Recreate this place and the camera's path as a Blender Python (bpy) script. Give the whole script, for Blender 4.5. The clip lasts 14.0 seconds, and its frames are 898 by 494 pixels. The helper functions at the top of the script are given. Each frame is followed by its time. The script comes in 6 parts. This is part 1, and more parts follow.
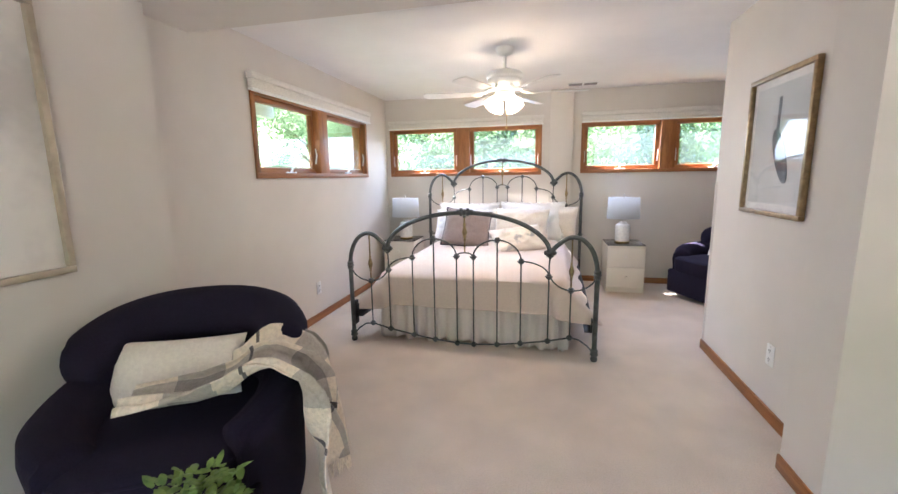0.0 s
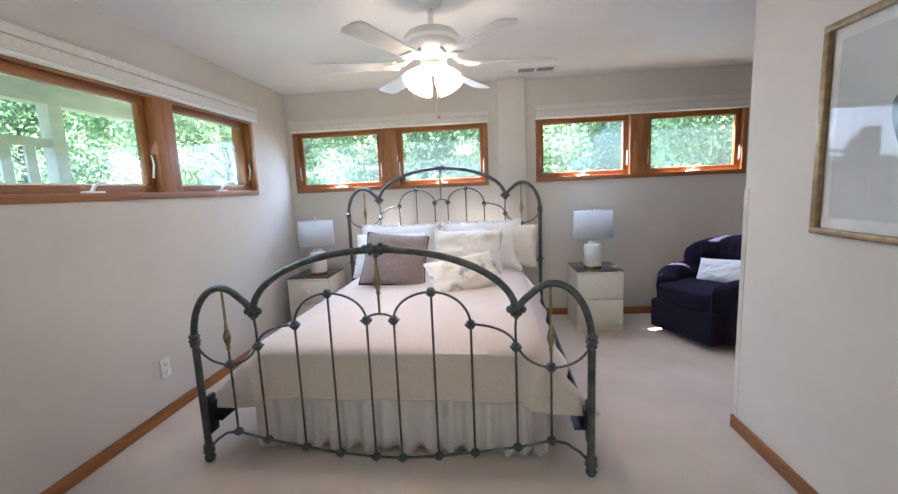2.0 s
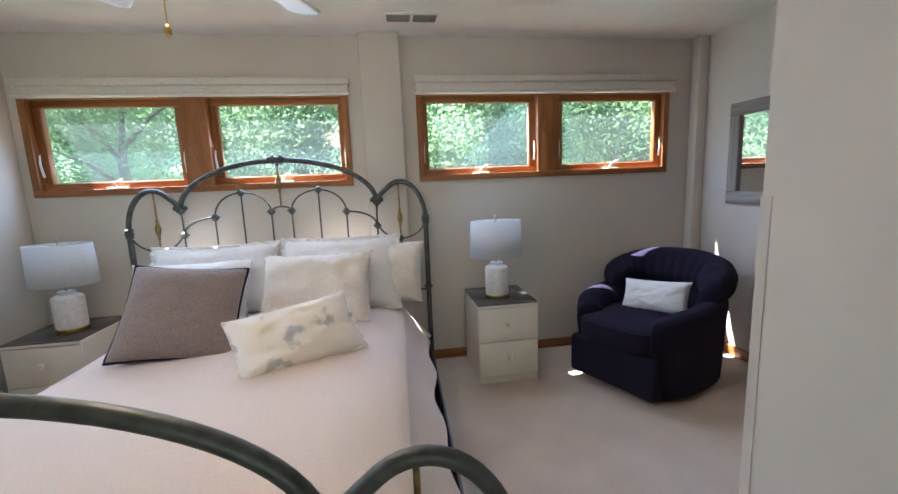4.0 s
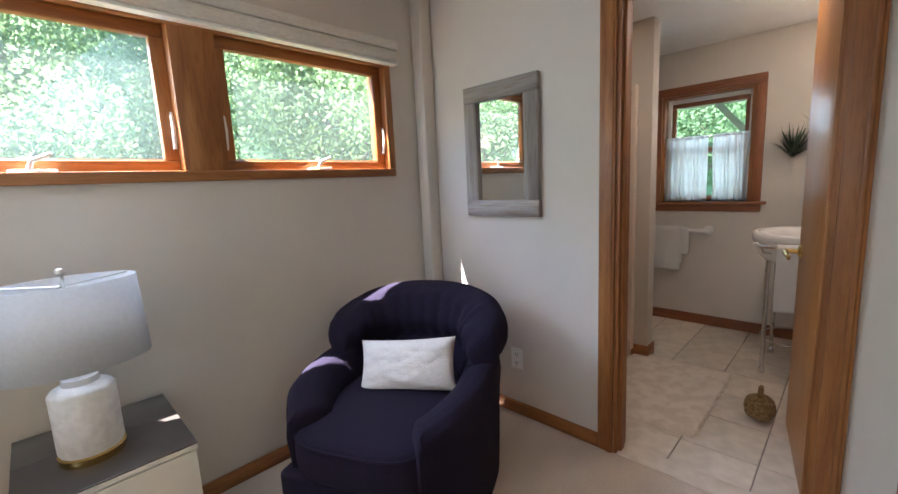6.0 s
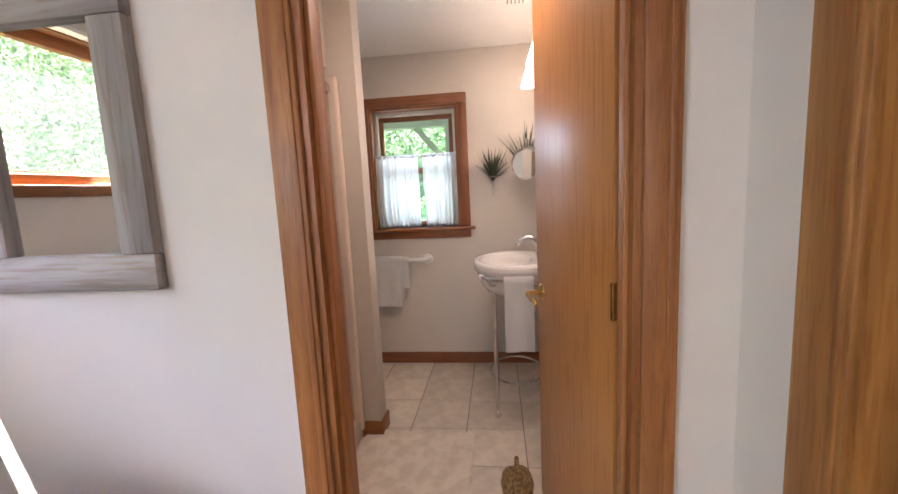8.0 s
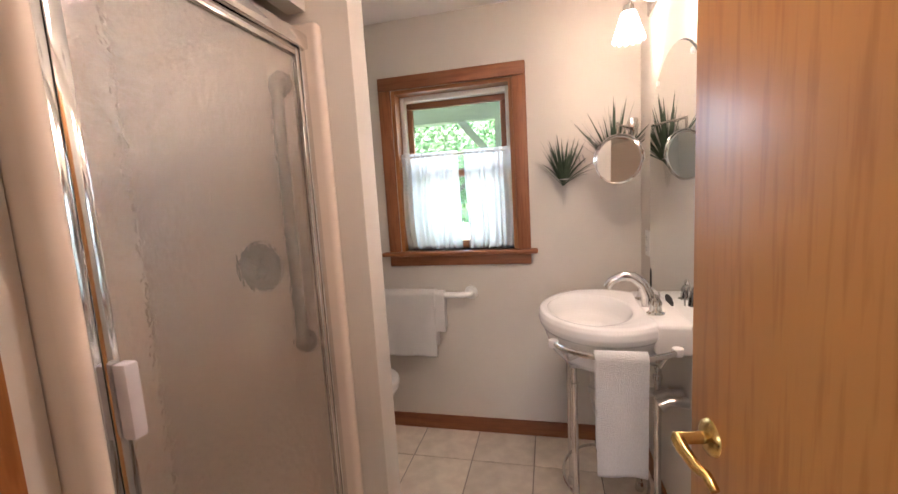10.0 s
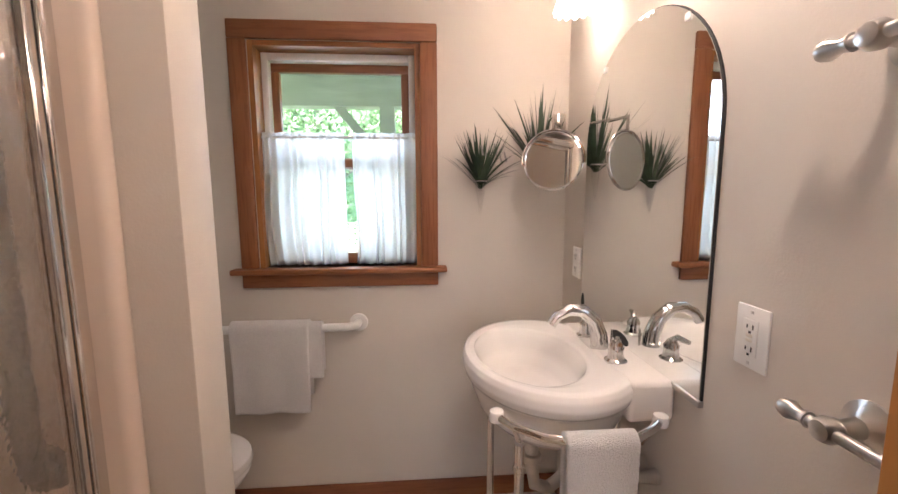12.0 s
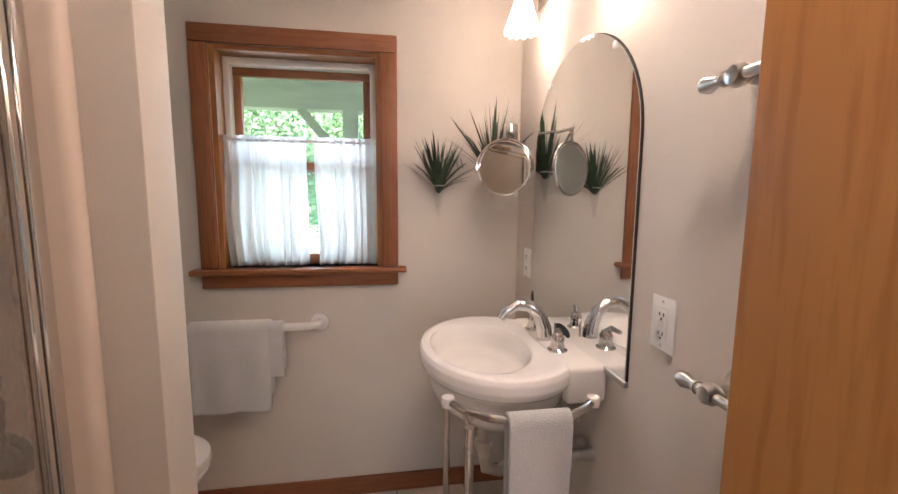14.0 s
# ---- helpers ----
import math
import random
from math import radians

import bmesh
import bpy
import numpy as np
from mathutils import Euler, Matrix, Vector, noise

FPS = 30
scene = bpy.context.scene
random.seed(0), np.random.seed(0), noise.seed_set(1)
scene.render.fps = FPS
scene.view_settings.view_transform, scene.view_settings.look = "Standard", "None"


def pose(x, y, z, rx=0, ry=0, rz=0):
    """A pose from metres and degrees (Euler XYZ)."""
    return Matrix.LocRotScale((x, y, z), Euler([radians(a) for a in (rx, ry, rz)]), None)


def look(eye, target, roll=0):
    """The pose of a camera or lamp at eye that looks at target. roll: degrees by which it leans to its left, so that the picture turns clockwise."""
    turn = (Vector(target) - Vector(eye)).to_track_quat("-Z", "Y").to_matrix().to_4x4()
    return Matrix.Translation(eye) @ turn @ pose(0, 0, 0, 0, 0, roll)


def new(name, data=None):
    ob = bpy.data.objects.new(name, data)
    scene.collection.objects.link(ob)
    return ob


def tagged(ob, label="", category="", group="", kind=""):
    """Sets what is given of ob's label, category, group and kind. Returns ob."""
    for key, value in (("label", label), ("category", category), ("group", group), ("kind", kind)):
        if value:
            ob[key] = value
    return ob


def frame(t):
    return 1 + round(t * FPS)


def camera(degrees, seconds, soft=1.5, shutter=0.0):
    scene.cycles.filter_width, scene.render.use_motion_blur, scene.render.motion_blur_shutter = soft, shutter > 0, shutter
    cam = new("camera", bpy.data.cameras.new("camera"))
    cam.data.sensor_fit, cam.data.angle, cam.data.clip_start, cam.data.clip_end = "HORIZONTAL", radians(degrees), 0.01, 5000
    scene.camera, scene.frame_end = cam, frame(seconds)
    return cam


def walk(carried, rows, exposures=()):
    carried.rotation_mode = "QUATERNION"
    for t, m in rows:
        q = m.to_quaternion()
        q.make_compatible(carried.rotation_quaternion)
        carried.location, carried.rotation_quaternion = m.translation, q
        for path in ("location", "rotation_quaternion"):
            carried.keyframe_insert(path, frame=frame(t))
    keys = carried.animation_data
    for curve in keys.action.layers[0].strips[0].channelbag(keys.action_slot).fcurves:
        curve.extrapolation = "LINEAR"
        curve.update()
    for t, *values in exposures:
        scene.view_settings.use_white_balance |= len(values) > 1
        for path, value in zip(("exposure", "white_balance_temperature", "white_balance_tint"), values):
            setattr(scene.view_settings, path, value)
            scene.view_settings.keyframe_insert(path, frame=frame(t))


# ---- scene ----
cam = camera(94.7, 14.0)
PATH = [
    (0, (0.213, -0.322, 1.337), (-0.225, 1.6, 1.002), -0.9),
    (0.5, (0.157, -0.001, 1.339), (-0.196, 1.941, 1.015), -1.1),
    (1, (0.134, 0.304, 1.345), (-0.159, 2.259, 1.038), -1.6),
    (1.5, (0.161, 0.586, 1.343), (-0.081, 2.547, 1.034), -2.2),
    (2, (0.156, 0.873, 1.333), (-0.031, 2.844, 1.052), -2.5),
    (2.2, (0.174, 0.998, 1.348), (0.008, 2.971, 1.062), -2.6),
    (4.3, (0.51, 2.22, 1.334), (0.918, 4.153, 1.026), -2.2),
    (4.5, (0.598, 2.332, 1.319), (1.098, 4.246, 1.026), -2.2),
    (5, (0.755, 2.608, 1.306), (1.537, 4.422, 0.993), -2.2),
    (5.5, (0.887, 2.906, 1.306), (1.97, 4.56, 1.002), -2.3),
    (6, (1.075, 3.154, 1.295), (2.478, 4.548, 0.994), -2.8),
    (6.5, (1.267, 3.321, 1.298), (2.938, 4.375, 0.99), -3.3),
    (7, (1.476, 3.451, 1.302), (3.347, 4.091, 1.004), -4.0),
    (7.5, (1.709, 3.486, 1.297), (3.657, 3.848, 1.023), -3.6),
    (8, (1.982, 3.485, 1.306), (3.95, 3.724, 1.04), -2.8),
    (8.2, (2.08, 3.489, 1.304), (4.051, 3.719, 1.042), -2.6),
    (10.3, (2.888, 3.627, 1.354), (4.811, 4.114, 1.107), -3.5),
    (10.5, (2.93, 3.657, 1.347), (4.866, 4.093, 1.099), -3.1),
    (11, (3.048, 3.706, 1.338), (5.014, 3.973, 1.089), -2.1),
    (11.5, (3.198, 3.737, 1.341), (5.181, 3.782, 1.079), -1.0),
    (12, (3.307, 3.761, 1.35), (5.285, 3.616, 1.089), -0.2),
    (12.5, (3.365, 3.791, 1.349), (5.329, 3.518, 1.094), 0.3),
    (13, (3.364, 3.791, 1.351), (5.325, 3.479, 1.109), 0.6),
    (13.5, (3.313, 3.767, 1.353), (5.274, 3.455, 1.118), 0.6),
    (14, (3.218, 3.743, 1.35), (5.179, 3.431, 1.108), 0.5),
]
EXPOSURES = [(0, 5.3, 5800, 21), (2.2, 4.85, 5450, 17), (4.4, 4.4, 5750, 15), (5.2, 4.5, 6100, 18), (6.5, 5.15, 6000, 17), (8, 5.6, 6350, 27), (10.4, 5.85, 6300, 25), (12, 5.72, 6300, 26), (14, 5.6, 6300, 26)]
walk(cam, [(t, look(eye, target, roll)) for t, eye, target, roll in PATH], EXPOSURES)

# ---- world, sun and large lights ----
SUN_WAY = Vector((0.43, -0.31, -1.0)).normalized()
world = bpy.data.worlds.new("world")
scene.world = world
world.use_nodes = True
wn = world.node_tree.nodes
sky = wn.new("ShaderNodeTexSky")
sky.sky_type = "NISHITA"
sky.sun_disc = False
sky.sun_elevation = math.asin(-SUN_WAY.z)
sky.sun_rotation = math.atan2(-SUN_WAY.x, -SUN_WAY.y)
world.node_tree.links.new(sky.outputs[0], wn["Background"].inputs[0])
wn["Background"].inputs[1].default_value = 0.07


def lamp(name, kind, m, energy, colour=(1, 1, 1), **more):
    data = bpy.data.lights.new(name, kind)
    data.energy, data.color = energy, colour
    if kind == "SUN":
        data.angle = more["angle"]
    if kind == "AREA":
        data.shape, data.size, data.size_y = "RECTANGLE", more["wide"], more["high"]
        data.spread = radians(more.get("spread", 180))
    if kind == "POINT":
        data.shadow_soft_size = more["size"]
    ob = new(name, data)
    ob.matrix_world = m
    return ob


lamp("sun", "SUN", look((0, 0, 30), Vector((0, 0, 30)) + SUN_WAY), 2.4, (1, 0.95, 0.86), angle=radians(0.5))
lamp("fan_bulb", "POINT", pose(-0.11, 3.2, 1.88), 0.75, (1, 0.75, 0.47), size=0.09)
lamp("vanity_bulb_a", "POINT", pose(4.69, 3.256, 1.965), 0.03, (1, 0.85, 0.66), size=0.03)
lamp("vanity_bulb_b", "POINT", pose(4.22, 3.256, 1.965), 0.05, (1, 0.85, 0.66), size=0.03)
lamp("bath_ceiling_bulb", "AREA", look((3.57, 3.45, 2.262), (3.57, 3.45, 0)), 0.17, (1, 0.85, 0.67), wide=0.13, high=0.13)
# warm fill added behind the camera to lift the near carpet and bed foot
lamp("sitting_fill", "AREA", look((0.6, -3.15, 1.2), (0.4, 0.3, 0.0)), 0.46, (1.0, 0.89, 0.80), wide=3.4, high=1.9, spread=130)
# the sky's light in each window opening
lamp("window_daylight", "AREA", look((-0.81, 5.09, 1.68), (-0.81, 3.3, 0.4)), 0.5, (0.74, 0.88, 1.0), wide=1.8, high=0.5, spread=140)
lamp("window_daylight", "AREA", look((1.11, 5.09, 1.68), (2.3, 3.6, 0.5)), 0.42, (0.70, 0.86, 1.0), wide=0.84, high=0.5, spread=150)
lamp("window_daylight", "AREA", look((-1.875, 3.4, 1.68), (0.4, 3.5, 0.2)), 0.40, (0.74, 0.88, 1.0), wide=1.8, high=0.5, spread=120)
lamp("window_daylight", "AREA", look((5.2, 4.07, 1.5), (3.0, 4.0, 1.0)), 0.11, (0.78, 0.91, 1.0), wide=0.5, high=0.75, spread=120)

# ---- materials ----


def material(name, colour, rough=0.6, metal=0.0, second=None, scale=8.0, detail=4.0, bump=0.0, bump_scale=60.0,
             stretch=(1, 1, 1), coords="Object", sheen=0.0, spread=0.12, blotch=0.0, blotch_scale=1.2):
    """Two-scale procedural surface: a grain that mixes two colours, a broad blotch and a fine relief."""
    m = bpy.data.materials.new(name)
    m.use_nodes = True
    nt = m.node_tree
    p = nt.nodes["Principled BSDF"]
    p.inputs["Roughness"].default_value, p.inputs["Metallic"].default_value = rough, metal
    if sheen:
        p.inputs["Sheen Weight"].default_value = sheen
    tc, mp = nt.nodes.new("ShaderNodeTexCoord"), nt.nodes.new("ShaderNodeMapping")
    mp.inputs["Scale"].default_value = stretch
    nt.links.new(tc.outputs[coords], mp.inputs[0])
    n1 = nt.nodes.new("ShaderNodeTexNoise")
    n1.inputs["Scale"].default_value, n1.inputs["Detail"].default_value = scale, detail
    nt.links.new(mp.outputs[0], n1.inputs[0])
    ramp = nt.nodes.new("ShaderNodeValToRGB")
    ramp.color_ramp.elements[0].position, ramp.color_ramp.elements[1].position = 0.5 - spread, 0.5 + spread
    second = second or tuple(c * 0.86 for c in colour)
    ramp.color_ramp.elements[0].color, ramp.color_ramp.elements[1].color = (*second, 1), (*colour, 1)
    nt.links.new(n1.outputs[0], ramp.inputs[0])
    out = ramp.outputs[0]
    if blotch:
        n2 = nt.nodes.new("ShaderNodeTexNoise")
        n2.inputs["Scale"].default_value, n2.inputs["Detail"].default_value = blotch_scale, 3
        nt.links.new(tc.outputs[coords], n2.inputs[0])
        r2 = nt.nodes.new("ShaderNodeValToRGB")
        r2.color_ramp.elements[0].position, r2.color_ramp.elements[1].position = 0.35, 0.65
        r2.color_ramp.elements[0].color = (1 - blotch,) * 3 + (1,)
        nt.links.new(n2.outputs[0], r2.inputs[0])
        mix = nt.nodes.new("ShaderNodeMix")
        mix.data_type, mix.blend_type = "RGBA", "MULTIPLY"
        mix.inputs[0].default_value = 1.0
        nt.links.new(out, mix.inputs[6])
        nt.links.new(r2.outputs[0], mix.inputs[7])
        out = mix.outputs[2]
    nt.links.new(out, p.inputs["Base Color"])
    if bump:
        n3 = nt.nodes.new("ShaderNodeTexNoise")
        n3.inputs["Scale"].default_value, n3.inputs["Detail"].default_value = bump_scale, 5
        nt.links.new(mp.outputs[0], n3.inputs[0])
        b = nt.nodes.new("ShaderNodeBump")
        b.inputs["Strength"].default_value, b.inputs["Distance"].default_value = bump, 0.01
        nt.links.new(n3.outputs[0], b.inputs["Height"])
        nt.links.new(b.outputs[0], p.inputs["Normal"])
    return m


def wood(name, light, dark, along="z", rough=0.5, rings=14.0, knots=False):
    """Straight-grained board: stretched noise rings along one axis, fine pores, optional knots."""
    m = bpy.data.materials.new(name)
    m.use_nodes = True
    nt = m.node_tree
    p = nt.nodes["Principled BSDF"]
    p.inputs["Roughness"].default_value = rough
    p.inputs["Coat Weight"].default_value = 0.04
    tc, mp = nt.nodes.new("ShaderNodeTexCoord"), nt.nodes.new("ShaderNodeMapping")
    mp.inputs["Scale"].default_value = tuple(0.07 if a == along else 1.0 for a in "xyz")
    nt.links.new(tc.outputs["Object"], mp.inputs[0])
    n1 = nt.nodes.new("ShaderNodeTexNoise")
    n1.inputs["Scale"].default_value, n1.inputs["Detail"].default_value, n1.inputs["Distortion"].default_value = rings, 6, 1.2
    nt.links.new(mp.outputs[0], n1.inputs[0])
    n2 = nt.nodes.new("ShaderNodeTexNoise")
    n2.inputs["Scale"].default_value, n2.inputs["Detail"].default_value = rings * 14, 3
    nt.links.new(mp.outputs[0], n2.inputs[0])
    ramp = nt.nodes.new("ShaderNodeValToRGB")
    ramp.color_ramp.elements[0].position, ramp.color_ramp.elements[1].position = 0.36, 0.64
    ramp.color_ramp.elements[0].color, ramp.color_ramp.elements[1].color = (*dark, 1), (*light, 1)
    nt.links.new(n1.outputs[0], ramp.inputs[0])
    pores = nt.nodes.new("ShaderNodeValToRGB")
    pores.color_ramp.elements[0].position, pores.color_ramp.elements[1].position = 0.38, 0.5
    pores.color_ramp.elements[0].color = (0.8, 0.7, 0.6, 1)
    nt.links.new(n2.outputs[0], pores.inputs[0])
    mix = nt.nodes.new("ShaderNodeMix")
    mix.data_type, mix.blend_type = "RGBA", "MULTIPLY"
    mix.inputs[0].default_value = 0.8
    nt.links.new(ramp.outputs[0], mix.inputs[6])
    nt.links.new(pores.outputs[0], mix.inputs[7])
    out = mix.outputs[2]
    if knots:
        v = nt.nodes.new("ShaderNodeTexVoronoi")
        v.inputs["Scale"].default_value = 2.6
        nt.links.new(tc.outputs["Object"], v.inputs[0])
        kr = nt.nodes.new("ShaderNodeValToRGB")
        kr.color_ramp.elements[0].position, kr.color_ramp.elements[1].position = 0.05, 0.12
        kr.color_ramp.elements[0].color = (0.3, 0.2, 0.14, 1)
        nt.links.new(v.outputs["Distance"], kr.inputs[0])
        km = nt.nodes.new("ShaderNodeMix")
        km.data_type, km.blend_type = "RGBA", "MULTIPLY"
        km.inputs[0].default_value = 1.0
        nt.links.new(out, km.inputs[6])
        nt.links.new(kr.outputs[0], km.inputs[7])
        out = km.outputs[2]
    nt.links.new(out, p.inputs["Base Color"])
    b = nt.nodes.new("ShaderNodeBump")
    b.inputs["Strength"].default_value, b.inputs["Distance"].default_value = 0.15, 0.002
    nt.links.new(n2.outputs[0], b.inputs["Height"])
    nt.links.new(b.outputs[0], p.inputs["Normal"])
    return m


def glowing(name, colour, strength):
    m = bpy.data.materials.new(name)
    m.use_nodes = True
    p = m.node_tree.nodes["Principled BSDF"]
    p.inputs["Base Color"].default_value = (0.9, 0.88, 0.84, 1)
    p.inputs["Emission Color"].default_value = (*colour, 1)
    p.inputs["Emission Strength"].default_value = strength
    return m


def clear_pane(name, tint=(1, 1, 1), gloss=0.02):
    m = bpy.data.materials.new(name)
    m.use_nodes = True
    nt = m.node_tree
    nt.nodes.remove(nt.nodes["Principled BSDF"])
    tr, gl, mix, fr = (nt.nodes.new(k) for k in ("ShaderNodeBsdfTransparent", "ShaderNodeBsdfGlossy", "ShaderNodeMixShader", "ShaderNodeLayerWeight"))
    tr.inputs[0].default_value = (*tint, 1)
    gl.inputs["Roughness"].default_value = gloss
    pw, mr = nt.nodes.new("ShaderNodeMath"), nt.nodes.new("ShaderNodeMapRange")
    pw.operation, pw.inputs[1].default_value = "POWER", 4.0
    mr.inputs[3].default_value, mr.inputs[4].default_value = 0.03, 0.6
    nt.links.new(fr.outputs["Facing"], pw.inputs[0])
    nt.links.new(pw.outputs[0], mr.inputs[0])
    nt.links.new(mr.outputs[0], mix.inputs[0])
    nt.links.new(tr.outputs[0], mix.inputs[1])
    nt.links.new(gl.outputs[0], mix.inputs[2])
    nt.links.new(mix.outputs[0], nt.nodes["Material Output"].inputs[0])
    return m


def thin_cloth(name, colour, lets):
    """Cloth that lets some of the daylight through."""
    m = material(name, colour, rough=0.85, scale=90, spread=0.3, bump=0.15, bump_scale=250)
    nt = m.node_tree
    tl, mix = nt.nodes.new("ShaderNodeBsdfTranslucent"), nt.nodes.new("ShaderNodeMixShader")
    tl.inputs[0].default_value = (*colour, 1)
    mix.inputs[0].default_value = lets
    nt.links.new(nt.nodes["Principled BSDF"].outputs[0], mix.inputs[1])
    nt.links.new(tl.outputs[0], mix.inputs[2])
    nt.links.new(mix.outputs[0], nt.nodes["Material Output"].inputs[0])
    return m


WALL = material("wall_paint", (0.66, 0.607, 0.54), 0.75, second=(0.64, 0.587, 0.52), scale=3, bump=0.06, bump_scale=220, blotch=0.05)
CEIL = material("ceiling_paint", (0.82, 0.80, 0.77), 0.85, second=(0.80, 0.78, 0.75), scale=4, bump=0.08, bump_scale=180)
CARPET = material("carpet", (0.80, 0.665, 0.54), 0.95, second=(0.65, 0.53, 0.42), scale=150, spread=0.2, bump=0.8, bump_scale=260, sheen=0.2, blotch=0.11, blotch_scale=3.4)
OAK = wood("oak_trim", (0.38, 0.155, 0.042), (0.24, 0.088, 0.021))
OAK_X = wood("oak_trim_x", (0.38, 0.155, 0.042), (0.24, 0.088, 0.021), "x")
OAK_Y = wood("oak_trim_y", (0.38, 0.155, 0.042), (0.24, 0.088, 0.021), "y")
CHERRY = wood("cherry_trim", (0.33, 0.125, 0.045), (0.22, 0.075, 0.028), rings=8)
CHERRY_Y = wood("cherry_trim_y", (0.33, 0.125, 0.045), (0.22, 0.075, 0.028), "y", rings=8)
PINE = wood("knotty_pine", (0.41, 0.19, 0.046), (0.23, 0.09, 0.021), knots=True, rings=9)
BIRCH = wood("door_veneer", (0.43, 0.185, 0.048), (0.40, 0.168, 0.042), rings=4, rough=0.4)
GREYWOOD = wood("weathered_wood", (0.40, 0.36, 0.325), (0.19, 0.165, 0.15), rough=0.75, rings=7)
GREYWOOD_X = wood("weathered_wood_x", (0.40, 0.36, 0.325), (0.19, 0.165, 0.15), "x", rough=0.75, rings=7)
WHITE = material("white_plastic", (0.82, 0.81, 0.78), 0.35, scale=5, second=(0.79, 0.78, 0.75))
CREAM = material("cream_lacquer", (0.76, 0.71, 0.62), 0.4, scale=5, second=(0.73, 0.68, 0.6))
BLIND = material("blind_fabric", (0.74, 0.70, 0.63), 0.7, scale=40, stretch=(1, 1, 6))
CHROME = material("chrome", (0.75, 0.74, 0.72), 0.09, 1.0, scale=3)
STEEL = material("brushed_steel", (0.62, 0.60, 0.57), 0.28, 1.0, scale=30)
BRASS = material("brass", (0.66, 0.46, 0.16), 0.22, 1.0, scale=12)
OLDBRASS = material("aged_brass", (0.34, 0.25, 0.12), 0.35, 1.0, second=(0.20, 0.15, 0.08), scale=40)
IRON = material("grey_green_iron", (0.115, 0.12, 0.112), 0.42, 0.55, second=(0.07, 0.075, 0.07), scale=25, bump=0.1, bump_scale=90)
BLACK = material("black_steel", (0.03, 0.03, 0.032), 0.45, 0.4)
NAVY = material("navy_upholstery", (0.018, 0.0135, 0.030), 0.95, second=(0.012, 0.009, 0.021), scale=140, spread=0.25, bump=0.35, bump_scale=400)
NAVY.node_tree.nodes["Principled BSDF"].inputs["Specular IOR Level"].default_value = 0.2
LINEN = material("linen_spread", (0.70, 0.575, 0.50), 0.9, second=(0.63, 0.515, 0.45), scale=120, stretch=(1, 3, 1), bump=0.3, bump_scale=160, sheen=0.2)
SKIRTM = thin_cloth("skirt_cloth", (0.82, 0.74, 0.70), 0.15)
COTTON = material("white_cotton", (0.82, 0.80, 0.78), 0.9, second=(0.78, 0.76, 0.74), scale=60, bump=0.35, bump_scale=110, sheen=0.2)
CREAMCLOTH = material("cream_cloth", (0.80, 0.73, 0.65), 0.9, second=(0.74, 0.67, 0.60), scale=70, bump=0.35, bump_scale=130, sheen=0.2)
TAUPE = material("taupe_chenille", (0.30, 0.225, 0.20), 0.95, second=(0.21, 0.155, 0.14), scale=90, spread=0.25, bump=0.6, bump_scale=200, sheen=0.3)
FLORAL = material("printed_linen", (0.80, 0.74, 0.67), 0.9, second=(0.46, 0.45, 0.46), scale=9, detail=8, spread=0.05, bump=0.2, bump_scale=150)
FLORAL.node_tree.nodes["Color Ramp"].color_ramp.elements[0].position = 0.36
FLORAL.node_tree.nodes["Color Ramp"].color_ramp.elements[1].position = 0.43
TERRY = material("white_terry", (0.80, 0.78, 0.76), 0.97, second=(0.70, 0.68, 0.66), scale=220, spread=0.25, bump=0.8, bump_scale=330, sheen=0.3)
PORCELAIN = material("porcelain", (0.83, 0.80, 0.77), 0.12, scale=3, second=(0.82, 0.79, 0.76))
FIBRE = material("fibreglass", (0.72, 0.61, 0.51), 0.25, scale=4, second=(0.70, 0.59, 0.49))
TILE = material("floor_tile", (0.77, 0.68, 0.57), 0.35, second=(0.67, 0.58, 0.48), scale=14, detail=7, bump=0.05, bump_scale=40, blotch=0.12, blotch_scale=3)
GROUT = material("grout", (0.34, 0.29, 0.24), 0.9, scale=80, bump=0.3)
RUG = material("bath_rug", (0.82, 0.73, 0.62), 0.97, second=(0.70, 0.60, 0.49), scale=14, detail=6, spread=0.08, bump=0.8, bump_scale=200, sheen=0.3)
ROPE = material("jute_rope", (0.30, 0.19, 0.075), 0.9, second=(0.16, 0.09, 0.03), scale=80, bump=0.7, bump_scale=150)
LEAF = material("dark_leaf", (0.055, 0.095, 0.05), 0.55, second=(0.035, 0.06, 0.035), scale=30)
PLANT = material("fresh_leaf", (0.20, 0.30, 0.07), 0.5, second=(0.10, 0.18, 0.04), scale=30)
POT = material("grey_pot", (0.35, 0.33, 0.31), 0.7, scale=20, bump=0.2)
DARKTOP = material("dark_glass_top", (0.075, 0.065, 0.06), 0.18, scale=6, second=(0.065, 0.055, 0.05))
CERAMIC = material("white_ceramic", (0.78, 0.76, 0.73), 0.4, scale=40, bump=0.25, bump_scale=30)
SHADE = thin_cloth("lamp_shade_cloth", (0.80, 0.81, 0.82), 0.35)
CURTAIN = thin_cloth("sheer_curtain", (0.88, 0.87, 0.85), 0.75)
GOLDFRAME = material("gilt_frame", (0.34, 0.24, 0.12), 0.38, 0.5, second=(0.22, 0.15, 0.075), scale=30, bump=0.2)
PAPER = material("picture_mat", (0.78, 0.77, 0.74), 0.8, scale=10)
